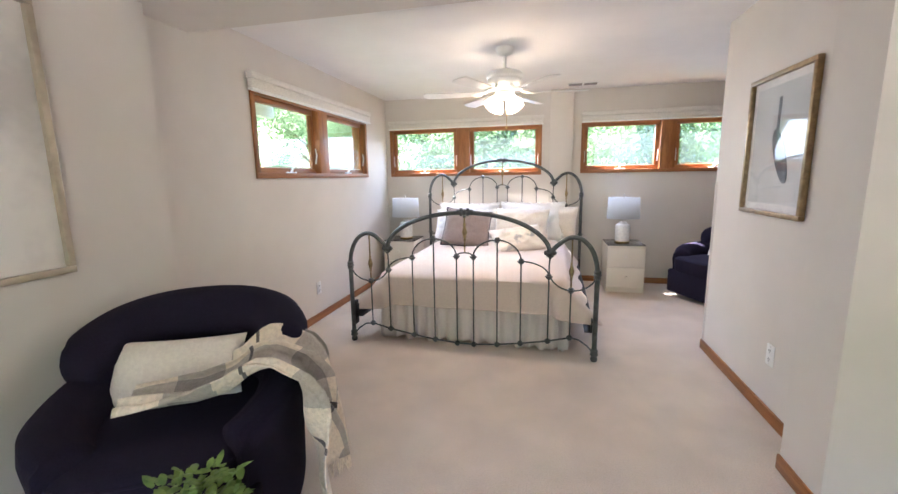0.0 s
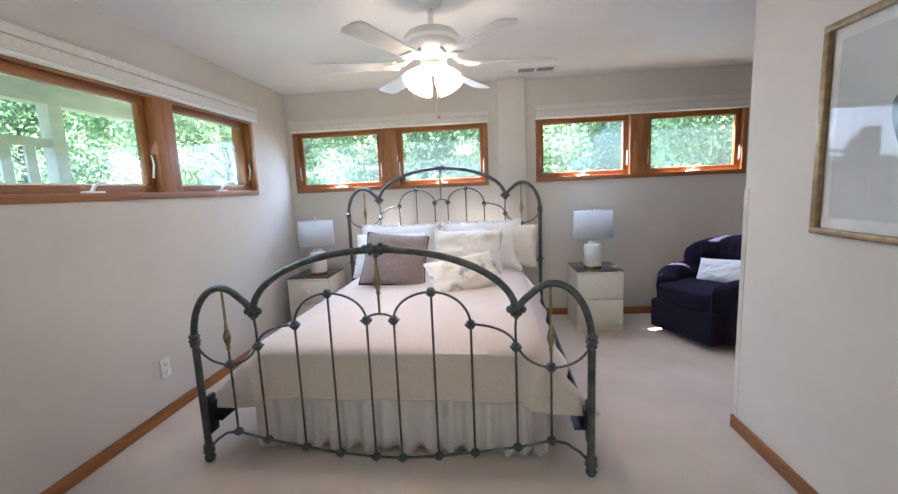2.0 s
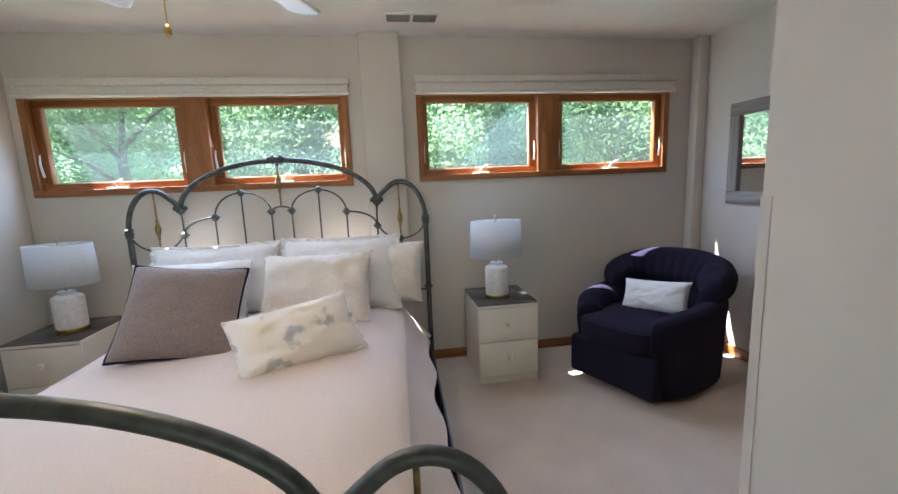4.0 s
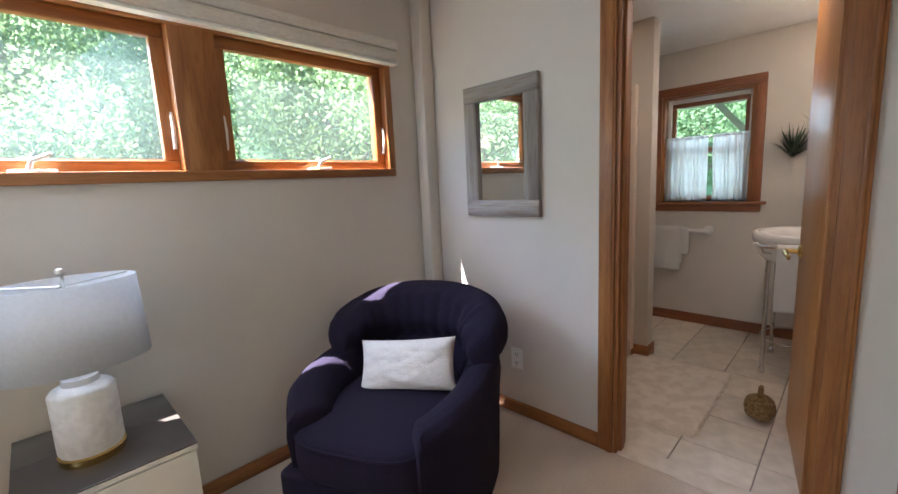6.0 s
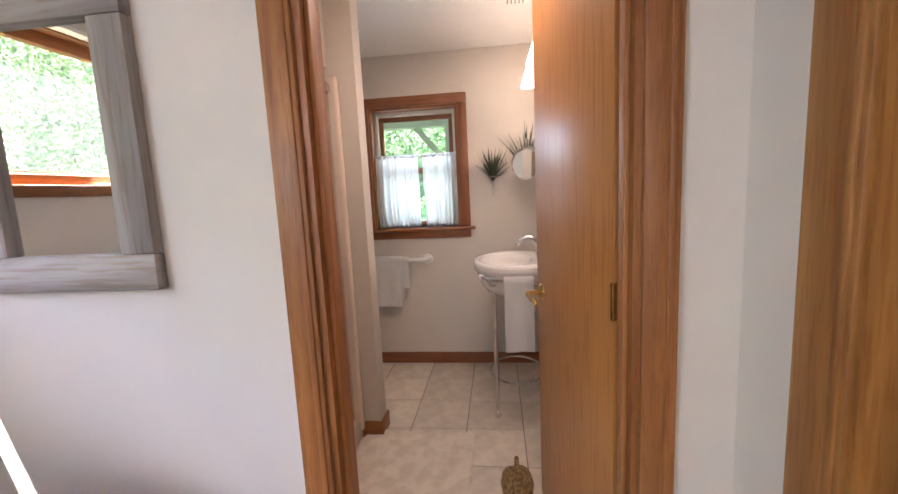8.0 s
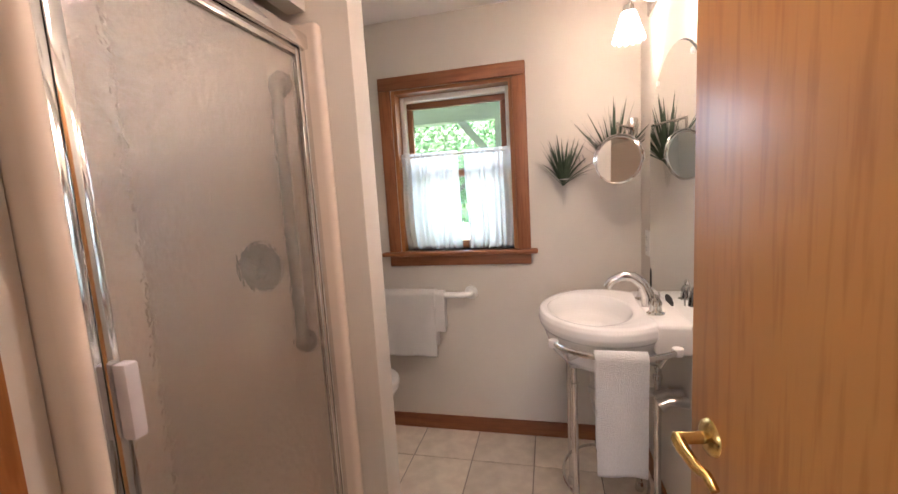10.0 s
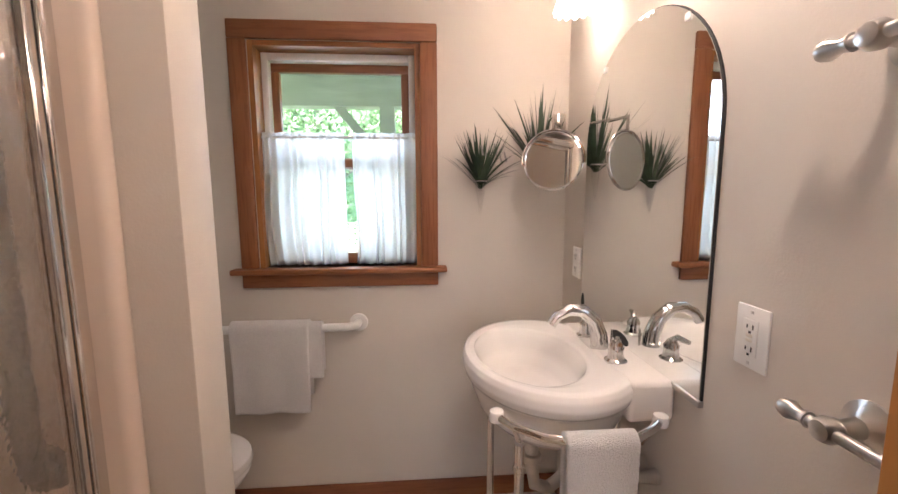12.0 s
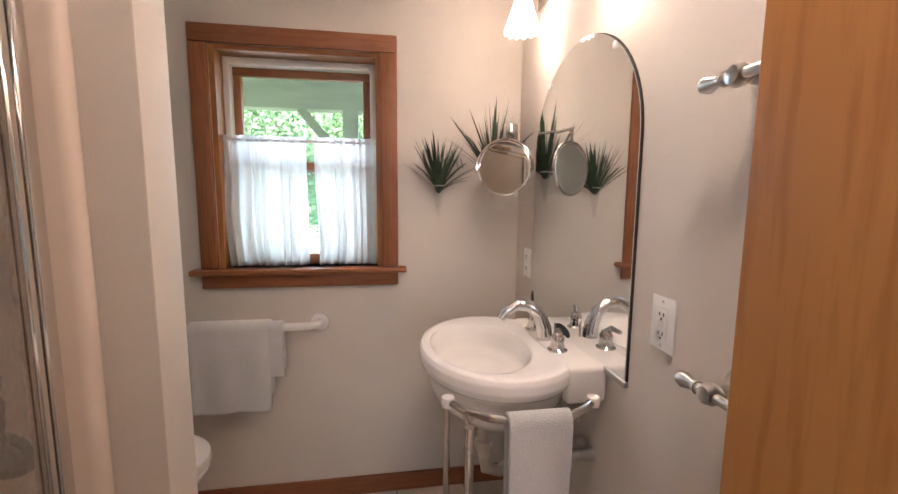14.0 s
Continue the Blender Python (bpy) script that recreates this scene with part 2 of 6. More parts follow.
WASH = material("grey_wash", (0.62, 0.63, 0.62), 0.8, second=(0.42, 0.45, 0.45), scale=2.2, detail=5, spread=0.2)
WASH2 = material("pale_wash", (0.72, 0.68, 0.62), 0.8, second=(0.50, 0.47, 0.43), scale=2.4, detail=7, spread=0.10)
INK = material("slate_ink", (0.07, 0.085, 0.10), 0.8, second=(0.16, 0.18, 0.20), scale=12)


def plaid(name, light, mid, dark):
    """Woven plaid: broad grey bands both ways, thin dark dashes, a coarse weave."""
    m = material(name, light, 0.95, bump=0.8, bump_scale=110, sheen=0.15, scale=60)
    nt = m.node_tree
    tc, sep = nt.nodes.new("ShaderNodeTexCoord"), nt.nodes.new("ShaderNodeSeparateXYZ")
    nt.links.new(tc.outputs["UV"], sep.inputs[0])
    base = nt.nodes["Principled BSDF"].inputs["Base Color"].links[0].from_socket
    for axis, times, steps in (("X", 1.5, ((0.0, light), (0.42, mid), (0.78, light))), ("Y", 2.3, ((0.0, light), (0.30, mid), (0.62, light), (0.86, dark), (0.90, light)))):
        mul, fr, ramp, mix = nt.nodes.new("ShaderNodeMath"), nt.nodes.new("ShaderNodeMath"), nt.nodes.new("ShaderNodeValToRGB"), nt.nodes.new("ShaderNodeMix")
        mul.operation, fr.operation, ramp.color_ramp.interpolation = "MULTIPLY", "FRACT", "CONSTANT"
        mul.inputs[1].default_value = times
        nt.links.new(sep.outputs[axis], mul.inputs[0])
        nt.links.new(mul.outputs[0], fr.inputs[0])
        nt.links.new(fr.outputs[0], ramp.inputs[0])
        while len(ramp.color_ramp.elements) < len(steps):
            ramp.color_ramp.elements.new(1.0)
        for e, (at, c) in zip(ramp.color_ramp.elements, steps):
            e.position, e.color = at, (*(v / max(light) for v in c), 1)
        mix.data_type, mix.blend_type = "RGBA", "MULTIPLY"
        mix.inputs[0].default_value = 1.0
        nt.links.new(base, mix.inputs[6])
        nt.links.new(ramp.outputs[0], mix.inputs[7])
        base = mix.outputs[2]
    nt.links.new(base, nt.nodes["Principled BSDF"].inputs["Base Color"])
    return m


THROW = plaid("throw_wool", (0.90, 0.86, 0.80), (0.52, 0.51, 0.50), (0.16, 0.15, 0.16))
MIRROR = material("mirror_silver", (0.86, 0.88, 0.87), 0.012, 1.0, scale=2, second=(0.86, 0.88, 0.87))
PANE = clear_pane("window_pane")
# translucent veil mixed into the window panes to haze the bright outdoors
_p = PANE.node_tree
_o = _p.nodes["Material Output"].inputs[0]
_t, _m = _p.nodes.new("ShaderNodeBsdfTranslucent"), _p.nodes.new("ShaderNodeMixShader")
_t.inputs[0].default_value, _m.inputs[0].default_value = (0.74, 0.90, 0.92, 1), 0.022
_p.links.new(_o.links[0].from_socket, _m.inputs[1])
_p.links.new(_t.outputs[0], _m.inputs[2])
_p.links.new(_m.outputs[0], _o)
# cool tint put into the bathroom panes to dim the bright outdoors
DIMMED = clear_pane("dimmed_pane", (0.86, 0.93, 0.98))
PICGLASS = clear_pane("picture_glass")
FANGLOW = glowing("lit_fan_shade", (1, 0.80, 0.52), 0.3)
VANGLOW = glowing("lit_vanity_shade", (1, 0.84, 0.66), 0.4)
_v = VANGLOW.node_tree
_t, _m = _v.nodes.new("ShaderNodeBsdfTranslucent"), _v.nodes.new("ShaderNodeMixShader")
_t.inputs[0].default_value, _m.inputs[0].default_value = (0.95, 0.93, 0.9, 1), 0.6
_v.links.new(_v.nodes["Principled BSDF"].outputs[0], _m.inputs[1])
_v.links.new(_t.outputs[0], _m.inputs[2])
_v.links.new(_m.outputs[0], _v.nodes["Material Output"].inputs[0])
BRONZE = material("dark_bronze", (0.07, 0.062, 0.055), 0.4, 0.5, scale=20)
DARK = material("dark_gap", (0.02, 0.02, 0.02), 0.8)
BULBPLATE = material("rough_beam", (0.62, 0.60, 0.57), 0.8, scale=12, stretch=(1, 0.2, 1), blotch=0.2)
GRASS = material("lawn", (0.08, 0.11, 0.05), 0.95, second=(0.055, 0.08, 0.035), scale=3, detail=9, spread=0.2)
FOLIAGE = material("tree_leaves", (0.12, 0.18, 0.07), 0.6, second=(0.075, 0.125, 0.05), scale=0.8, detail=6, spread=0.2)
_tl = FOLIAGE.node_tree
_t, _m = _tl.nodes.new("ShaderNodeBsdfTranslucent"), _tl.nodes.new("ShaderNodeMixShader")
_t.inputs[0].default_value, _m.inputs[0].default_value = (0.18, 0.28, 0.13, 1), 0.6
_tl.links.new(_tl.nodes["Principled BSDF"].outputs[0], _m.inputs[1])
_tl.links.new(_t.outputs[0], _m.inputs[2])
_tl.links.new(_m.outputs[0], _tl.nodes["Material Output"].inputs[0])
_tl.nodes["Principled BSDF"].inputs["Specular IOR Level"].default_value = 0.08
BARK = material("bark", (0.13, 0.10, 0.075), 0.9, scale=14, bump=0.6, bump_scale=20, stretch=(1, 1, 0.2))
BOUNCE = material("bounce_concrete", (0.42, 0.37, 0.32), 0.9, second=(0.34, 0.30, 0.26), scale=6, detail=7, bump=0.3)


def frosted():
    """Hammered shower glass: ripples that bend the view a little, a soft gloss and a milky body."""
    m = bpy.data.materials.new("hammered_glass")
    m.use_nodes = True
    nt = m.node_tree
    nt.nodes.remove(nt.nodes["Principled BSDF"])
    rf, gl, df, m1, m2 = (nt.nodes.new(k) for k in ("ShaderNodeBsdfRefraction", "ShaderNodeBsdfGlossy", "ShaderNodeBsdfDiffuse", "ShaderNodeMixShader", "ShaderNodeMixShader"))
    rf.inputs["Color"].default_value, rf.inputs["Roughness"].default_value, rf.inputs["IOR"].default_value = (1, 0.98, 0.95, 1), 0.05, 1.2
    gl.inputs["Roughness"].default_value = 0.09
    df.inputs["Color"].default_value = (0.80, 0.72, 0.60, 1)
    tc, v, b = nt.nodes.new("ShaderNodeTexCoord"), nt.nodes.new("ShaderNodeTexNoise"), nt.nodes.new("ShaderNodeBump")
    v.inputs["Scale"].default_value, v.inputs["Detail"].default_value = 75, 1.5
    b.inputs["Strength"].default_value, b.inputs["Distance"].default_value = 0.5, 0.010
    nt.links.new(tc.outputs["Object"], v.inputs[0])
    nt.links.new(v.outputs[0], b.inputs["Height"])
    b2 = nt.nodes.new("ShaderNodeBump")
    b2.inputs["Strength"].default_value, b2.inputs["Distance"].default_value = 0.17, 0.006
    nt.links.new(v.outputs[0], b2.inputs["Height"])
    nt.links.new(b.outputs[0], gl.inputs["Normal"])
    nt.links.new(b2.outputs[0], rf.inputs["Normal"])
    m1.inputs[0].default_value, m2.inputs[0].default_value = 0.08, 0.2
    nt.links.new(rf.outputs[0], m1.inputs[1])
    nt.links.new(df.outputs[0], m1.inputs[2])
    nt.links.new(m1.outputs[0], m2.inputs[1])
    nt.links.new(gl.outputs[0], m2.inputs[2])
    nt.links.new(m2.outputs[0], nt.nodes["Material Output"].inputs[0])
    return m


HAMMERED = frosted()

# ---- mesh helpers ----


def finish(bm, smooth=True, angle=40):
    me = bpy.data.meshes.new("mesh")
    bmesh.ops.recalc_face_normals(bm, faces=bm.faces)
    if smooth:
        for f in bm.faces:
            f.smooth = True
        for e in bm.edges:
            if len(e.link_faces) == 2 and e.calc_face_angle(0) > radians(angle):
                e.smooth = False
    bm.to_mesh(me)
    bm.free()
    return me


def part(name, bm, mat, parent=None, label="", smooth=True, angle=40):
    ob = new(name, finish(bm, smooth, angle))
    ob.data.name = name
    ob.data.materials.append(mat)
    if parent:
        ob.parent = parent
    if label:
        tagged(ob, label)
    return ob


def thing(name, label, category, at=(0, 0, 0), turn=0, group="", kind=""):
    ob = new(name)
    ob.empty_display_size = 0.1
    ob.matrix_world = pose(*at, 0, 0, turn)
    return tagged(ob, label, category, group, kind)


def box(x0, y0, z0, x1, y1, z1, bevel=0.0, seg=2, bm=None):
    own = bmesh.new()
    bmesh.ops.create_cube(own, size=1)
    for v in own.verts:
        v.co = Vector(((x0 + x1) / 2 + v.co.x * (x1 - x0), (y0 + y1) / 2 + v.co.y * (y1 - y0), (z0 + z1) / 2 + v.co.z * (z1 - z0)))
    if bevel:
        bmesh.ops.bevel(own, geom=own.edges[:], offset=bevel, segments=seg, affect="EDGES", profile=0.5)
    return join(bm, own) if bm else own


def join(bm, other):
    me = bpy.data.meshes.new("tmp")
    other.to_mesh(me)
    other.free()
    bm.from_mesh(me)
    bpy.data.meshes.remove(me)
    return bm


def lathe(profile, n=32, bm=None, squash=1.0, at=(0, 0, 0)):
    """A turned body about z from (radius, height) pairs."""
    bm = bm or bmesh.new()
    rings = []
    for r, z in profile:
        if r < 1e-5:
            rings.append([bm.verts.new((at[0], at[1], at[2] + z))])
        else:
            rings.append([bm.verts.new((at[0] + r * math.cos(2 * math.pi * k / n), at[1] + r * squash * math.sin(2 * math.pi * k / n), at[2] + z)) for k in range(n)])
    for a, b in zip(rings, rings[1:]):
        for k in range(n):
            quad = [a[k % len(a)], a[(k + 1) % len(a)], b[(k + 1) % len(b)], b[k % len(b)]]
            seen = []
            for v in quad:
                if v not in seen:
                    seen.append(v)
            if len(seen) > 2:
                bm.faces.new(seen)
    for ring in (rings[0], rings[-1]):
        if len(ring) > 2 and profile[0] != profile[-1]:
            bm.faces.new(ring)
    return bm


def tube(points, r, n=10, bm=None, closed=False):
    """A round bar along points; r is one radius or one a point."""
    bm = bm or bmesh.new()
    pts = [Vector(p) for p in points]
    rs = r if isinstance(r, (list, tuple)) else [r] * len(pts)
    rings, side = [], None
    for k, p in enumerate(pts):
        a, b = pts[k - 1] if k or closed else p, pts[(k + 1) % len(pts)] if k + 1 < len(pts) or closed else p
        t = (b - a).normalized()
        if side is None:
            side = t.orthogonal().normalized()
        side = (side - t * side.dot(t)).normalized()
        up = t.cross(side)
        rings.append([bm.verts.new(p + rs[k] * (math.cos(2 * math.pi * j / n) * side + math.sin(2 * math.pi * j / n) * up)) for j in range(n)])
    pairs = list(zip(rings, rings[1:])) + ([(rings[-1], rings[0])] if closed else [])
    for a, b in pairs:
        for j in range(n):
            bm.faces.new((a[j], a[(j + 1) % n], b[(j + 1) % n], b[j]))
    if not closed:
        bm.faces.new(rings[0][::-1])
        bm.faces.new(rings[-1])
    return bm


def arc(cx, cz, rx, rz, a0, a1, n=16, y=0.0):
    return [(cx + rx * math.cos(radians(a0 + (a1 - a0) * k / n)), y, cz + rz * math.sin(radians(a0 + (a1 - a0) * k / n))) for k in range(n + 1)]


def surface(nu, nv, fn, bm=None, closed_u=False):
    """A grid of quads from fn(u, v), u and v from 0 to 1."""
    bm = bm or bmesh.new()
    rows = [[bm.verts.new(fn(i / (nu if closed_u else nu - 1), j / (nv - 1))) for i in range(nu)] for j in range(nv)]
    uv = bm.loops.layers.uv.verify()
    for j in range(nv - 1):
        for i in range(nu if closed_u else nu - 1):
            f = bm.faces.new((rows[j][i], rows[j][(i + 1) % nu], rows[j + 1][(i + 1) % nu], rows[j + 1][i]))
            for l, (a, c) in zip(f.loops, ((i, j), (i + 1, j), (i + 1, j + 1), (i, j + 1))):
                l[uv].uv = (a / (nu - 1), c / (nv - 1))
    return bm


def thick(ob, d, offset=0.0):
    m = ob.modifiers.new("thickness", "SOLIDIFY")
    m.thickness, m.offset = d, offset
    return ob


def moved(bm, m):
    bmesh.ops.transform(bm, matrix=m, verts=bm.verts)
    return bm


def slab(name, b, mat, label="", bevel=0.0, parent=None, category="wall"):
    ob = part(name, box(*b, bevel=bevel), mat, parent)
    return tagged(ob, label or name.replace("_", " "), category, kind="structure") if not parent else ob


def wall_with_holes(name, axis, face, back, lo, hi, z0, z1, holes, mat, label):
    """A wall of true thickness whose openings (a0, a1, z0, z1) go through it."""
    bm = bmesh.new()
    cuts = sorted({lo, hi, *[h[0] for h in holes], *[h[1] for h in holes]})
    for a, b in zip(cuts, cuts[1:]):
        if b - a < 1e-6:
            continue
        zs = [z0]
        for h in sorted((h for h in holes if h[0] < (a + b) / 2 < h[1]), key=lambda h: h[2]):
            zs += [h[2], h[3]]
        zs.append(z1)
        for k in range(0, len(zs), 2):
            if zs[k + 1] - zs[k] > 1e-6:
                p, q = min(face, back), max(face, back)
                box(*((a, p, zs[k], b, q, zs[k + 1]) if axis == "x" else (p, a, zs[k], q, b, zs[k + 1])), bm=bm)
    bmesh.ops.remove_doubles(bm, verts=bm.verts, dist=1e-5)
    inner = [f for f in bm.faces if sum(1 for g in bm.faces if g is not f and (g.calc_center_median() - f.calc_center_median()).length < 1e-5)]
    bmesh.ops.delete(bm, geom=inner, context="FACES_ONLY")
    return tagged(part(name, bm, mat, smooth=False), label, "wall", kind="structure")

# ---- large structure ----
N, W, E, P = 5.07, -1.857, 2.86, 1.437          # inner faces of the bedroom walls
BE, BS = 5.005, 3.148                           # bathroom: window wall, basin wall
CEILING, SOFFIT, BATH_TOP = 2.34, 2.20, 2.28

WIN_B = (-1.80, 0.185, 1.345, 1.985)            # north window pair beside the bed
WIN_C = (0.65, 2.59, 1.355, 1.985)              # north window pair above the armchair
WIN_L = (2.39, 4.40, 1.345, 1.995)              # west window pair
WIN_BATH = (3.75, 4.40, 1.05, 1.925)

slab("floor", (-2.3, -3.2, -0.12, 2.86, 5.3, 0.0), CARPET, "worn beige wall-to-wall bedroom carpet", category="floor")
wall_with_holes("wall_north", "x", N, N + 0.1, -2.06, 5.3, 0, 2.5, [(a, b, c, d) for a, b, c, d in (WIN_B, WIN_C)], WALL, "greige painted wall with two window pairs")
wall_with_holes("wall_west", "y", W, W - 0.1, 1.50, N, 0, 2.5, [WIN_L], WALL, "greige painted wall with a high window pair")
slab("wall_west_near", (-2.057, -3.2, 0, -1.73, 1.50, 2.5), WALL, "greige painted wall of the sitting corner")
slab("wall_partition", (P, 1.66, 0, P + 0.12, 3.065, 2.5), WALL, "greige painted partition between bed and closet")
slab("wall_nib", (1.29, 1.38, 0, P + 0.12, 1.66, 2.5), WALL, "greige painted wall end beside the wide opening")
slab("wall_south_return", (P + 0.12, 1.38, 0, 4.0, 1.5, 2.5), WALL, "greige painted return wall")
slab("wall_sitting_east", (3.9, -3.2, 0, 4.0, 1.38, 2.5), WALL, "plain painted wall of the sitting room")
# opening added out of view so fill and outdoor light reach in
wall_with_holes("wall_sitting_south", "x", -3.2, -3.3, -2.06, 4.0, 0, 2.5, [(-1.2, 2.4, 0.15, 2.15)], WALL, "painted sitting room wall with an unseen opening added for fill light")
slab("floor_sitting", (2.861, -3.2, -0.12, 4.0, 1.5, 0.0), CARPET, "beige carpet of the sitting room", category="floor")
DOOR_P = (1.81, 2.588, 0, 2.04)
wall_with_holes("wall_closet", "x", 3.0, 2.9, P + 0.121, E, 0, 2.5, [DOOR_P], WALL, "greige painted wall with a pine door")
slab("wall_closet_back", (P + 0.12, 2.4, 0, E, 2.5, 2.5), WALL, "plain closet wall")
DOOR_B = (3.197, 3.897, 0, 2.04)
wall_with_holes("wall_east", "y", E, E + 0.1, 2.5, N, 0, 2.5, [DOOR_B], WALL, "greige painted wall with the bathroom doorway")
slab("column_between_windows", (0.283, 5.0, 0, 0.548, N - 0.001, CEILING + 0.01), WALL, "greige painted pilaster between the windows", 0.006)
slab("column_corner", (2.77, 4.985, 0, E - 0.001, N - 0.001, CEILING + 0.01), WALL, "greige painted boxed pipe in the corner", 0.012)
slab("ceiling", (-2.06, 1.90, CEILING, E + 0.05, N + 0.1, CEILING + 0.12), CEIL, "white painted bedroom ceiling", category="ceiling")
slab("ceiling_soffit", (-2.06, -3.3, SOFFIT, 4.0, 1.90, SOFFIT + 0.26), WALL, "greige dropped soffit over the sitting corner", category="ceiling")
# bathroom shell
wall_with_holes("wall_bath_east", "y", BE, BE + 0.2, 2.9, N + 0.2, 0, 2.5, [WIN_BATH], WALL, "warm beige bathroom wall with a curtained window")
slab("wall_bath_south", (E + 0.1, BS - 0.12, 0, BE, BS, 2.5), WALL, "warm beige bathroom wall behind the basin")
slab("wall_fin", (4.02, 4.15, 0, 4.13, N, BATH_TOP + 0.01), WALL, "narrow wall end between shower and toilet", 0.004)
slab("wall_shower_top", (E + 0.1, 4.29, 1.93, 4.02, 4.35, BATH_TOP + 0.01), WALL, "painted wall above the shower")
slab("wall_shower_west", (E + 0.1, 4.29, 0, 3.215, 4.40, 1.93), WALL, "painted wall beside the shower")
slab("ceiling_bath", (E + 0.1, 3.0, BATH_TOP, BE, N, BATH_TOP + 0.12), CEIL, "warm white bathroom ceiling", category="ceiling")

# baseboards


def baseboard(b, mat, label="oak baseboard"):
    bm = box(*b, bevel=0.004)
    return tagged(part("baseboard", bm, mat), label, "baseboard", kind="structure")


BH, BT = 0.072, 0.013
baseboard((W, 1.51, 0, W + BT, N, BH), OAK_Y)
baseboard((W + BT, N - BT, 0, 0.283, N, BH), OAK_X)
baseboard((0.548, N - BT, 0, 2.77, N, BH), OAK_X)
baseboard((E - BT, 3.97, 0, E, 4.985, BH), OAK_Y)
baseboard((P - BT, 1.66, 0, P, 3.068, BH), OAK_Y)
baseboard((1.29 - BT, 1.37, 0, 1.29, 1.662, BH), OAK_Y)
baseboard((E - BT, 3.0, 0, E, 3.124, BH), OAK_Y)
baseboard((BE - BT, BS, 0.0, BE, N, 0.085), CHERRY_Y, "dark oak bathroom baseboard")
baseboard((4.3, BS, 0.0, BE - BT, BS + BT, 0.085), OAK_X, "dark oak bathroom baseboard")
baseboard((4.02 - BT, 4.15 - BT, 0, 4.02, 4.27, 0.09), OAK_Y, "oak baseboard round the wall end")
baseboard((4.02, 4.15 - BT, 0, 4.13 + BT, 4.15, 0.09), OAK_X, "oak baseboard round the wall end")
tagged(part("corner_guard", join(box(P - 0.003, 3.035, 0.075, P, 3.068, 1.268), box(P + 0.0005, 3.0655, 0.075, P + 0.03, 3.0675, 1.268)), material("clear_plastic", (0.66, 0.6, 0.53), 0.25, scale=5)), "thin plastic guard on the partition corner", "corner guard", kind="structure")

# ---- windows ----


def window_pair(name, axis, face, out, b, valance, label):
    """Two awning sashes in one wooden frame with a wide mullion, cranks, latches and a rolled blind. axis: along which it runs."""
    a0, a1, z0, z1 = b
    top = tagged(new(name), label, "window", kind="structure")
    top.matrix_world = pose(0, 0, 0)
    s = 1 if out > face else -1
    mat_h = OAK_X if axis == "x" else OAK_Y

    def put(nm, u0, w0, za, u1, w1, zb, mat, bev=0.003, parent=top):
        w0, w1 = face + s * w0, face + s * w1
        lo, hi = min(w0, w1), max(w0, w1)
        bb = (u0, lo, za, u1, hi, zb) if axis == "x" else (lo, u0, za, hi, u1, zb)
        return part(nm, box(*bb, bevel=bev), mat, parent)

    cw = 0.042
    put("casing", a0, -0.016, z0, a1, 0.0, z0 + cw, mat_h)
    put("casing", a0, -0.016, z1 - cw, a1, 0.0, z1, mat_h)
    put("casing", a0, -0.016, z0 + cw, a0 + cw, 0.0, z1 - cw, OAK)
    put("casing", a1 - cw, -0.016, z0 + cw, a1, 0.0, z1 - cw, OAK)
    i0, i1, j0, j1 = a0 + 0.03, a1 - 0.03, z0 + 0.03, z1 - 0.03
    for u in ((a0, i0), (i1, a1)):
        put("jamb", u[0], 0.0, z0, u[1], 0.16, z1, OAK, 0)
    put("jamb", i0, 0.001, z0, i1, 0.11, j0, mat_h, 0)
    put("jamb", i0, 0.001, j1, i1, 0.11, z1, mat_h, 0)
    mid = (a0 + a1) / 2
    put("mullion", mid - 0.083, -0.012, z0 + 0.004, mid + 0.083, 0.11, z1 - 0.004, OAK, 0.006)
    for u0, u1 in ((i0, mid - 0.083), (mid + 0.083, i1)):
        for q in (("sash_rail", u0, j0, u1, j0 + 0.055), ("sash_rail", u0, j1 - 0.05, u1, j1)):
            put(q[0], q[1], 0.045, q[2], q[3], 0.085, q[4], mat_h, 0.006)
        for q in ((u0, u0 + 0.05), (u1 - 0.05, u1)):
            put("sash_stile", q[0], 0.045, j0 + 0.055, q[1], 0.085, j1 - 0.05, OAK, 0.006)
        pane = put("pane", u0 + 0.05, 0.062, j0 + 0.055, u1 - 0.05, 0.066, j1 - 0.05, PANE, 0)
        pane.visible_shadow = False
        put("glazing_bead", u0 + 0.048, 0.058, j0 + 0.053, u1 - 0.048, 0.061, j0 + 0.063, WHITE, 0)
        # crank: a base, a short arm and a knob
        c = u0 + (u1 - u0) * 0.5
        crank = put("crank", c - 0.06, 0.0, j0 + 0.003, c + 0.06, 0.03, j0 + 0.022, WHITE, 0.006)

        def world_pt(u, w, z):
            return (u, face + s * w, z) if axis == "x" else (face + s * w, u, z)
        part("crank_arm", tube([world_pt(c - 0.01, 0.012, j0 + 0.02), world_pt(c + 0.0, 0.0, j0 + 0.05), world_pt(c + 0.05, -0.012, j0 + 0.072)], [0.009, 0.008, 0.007]), WHITE, crank)
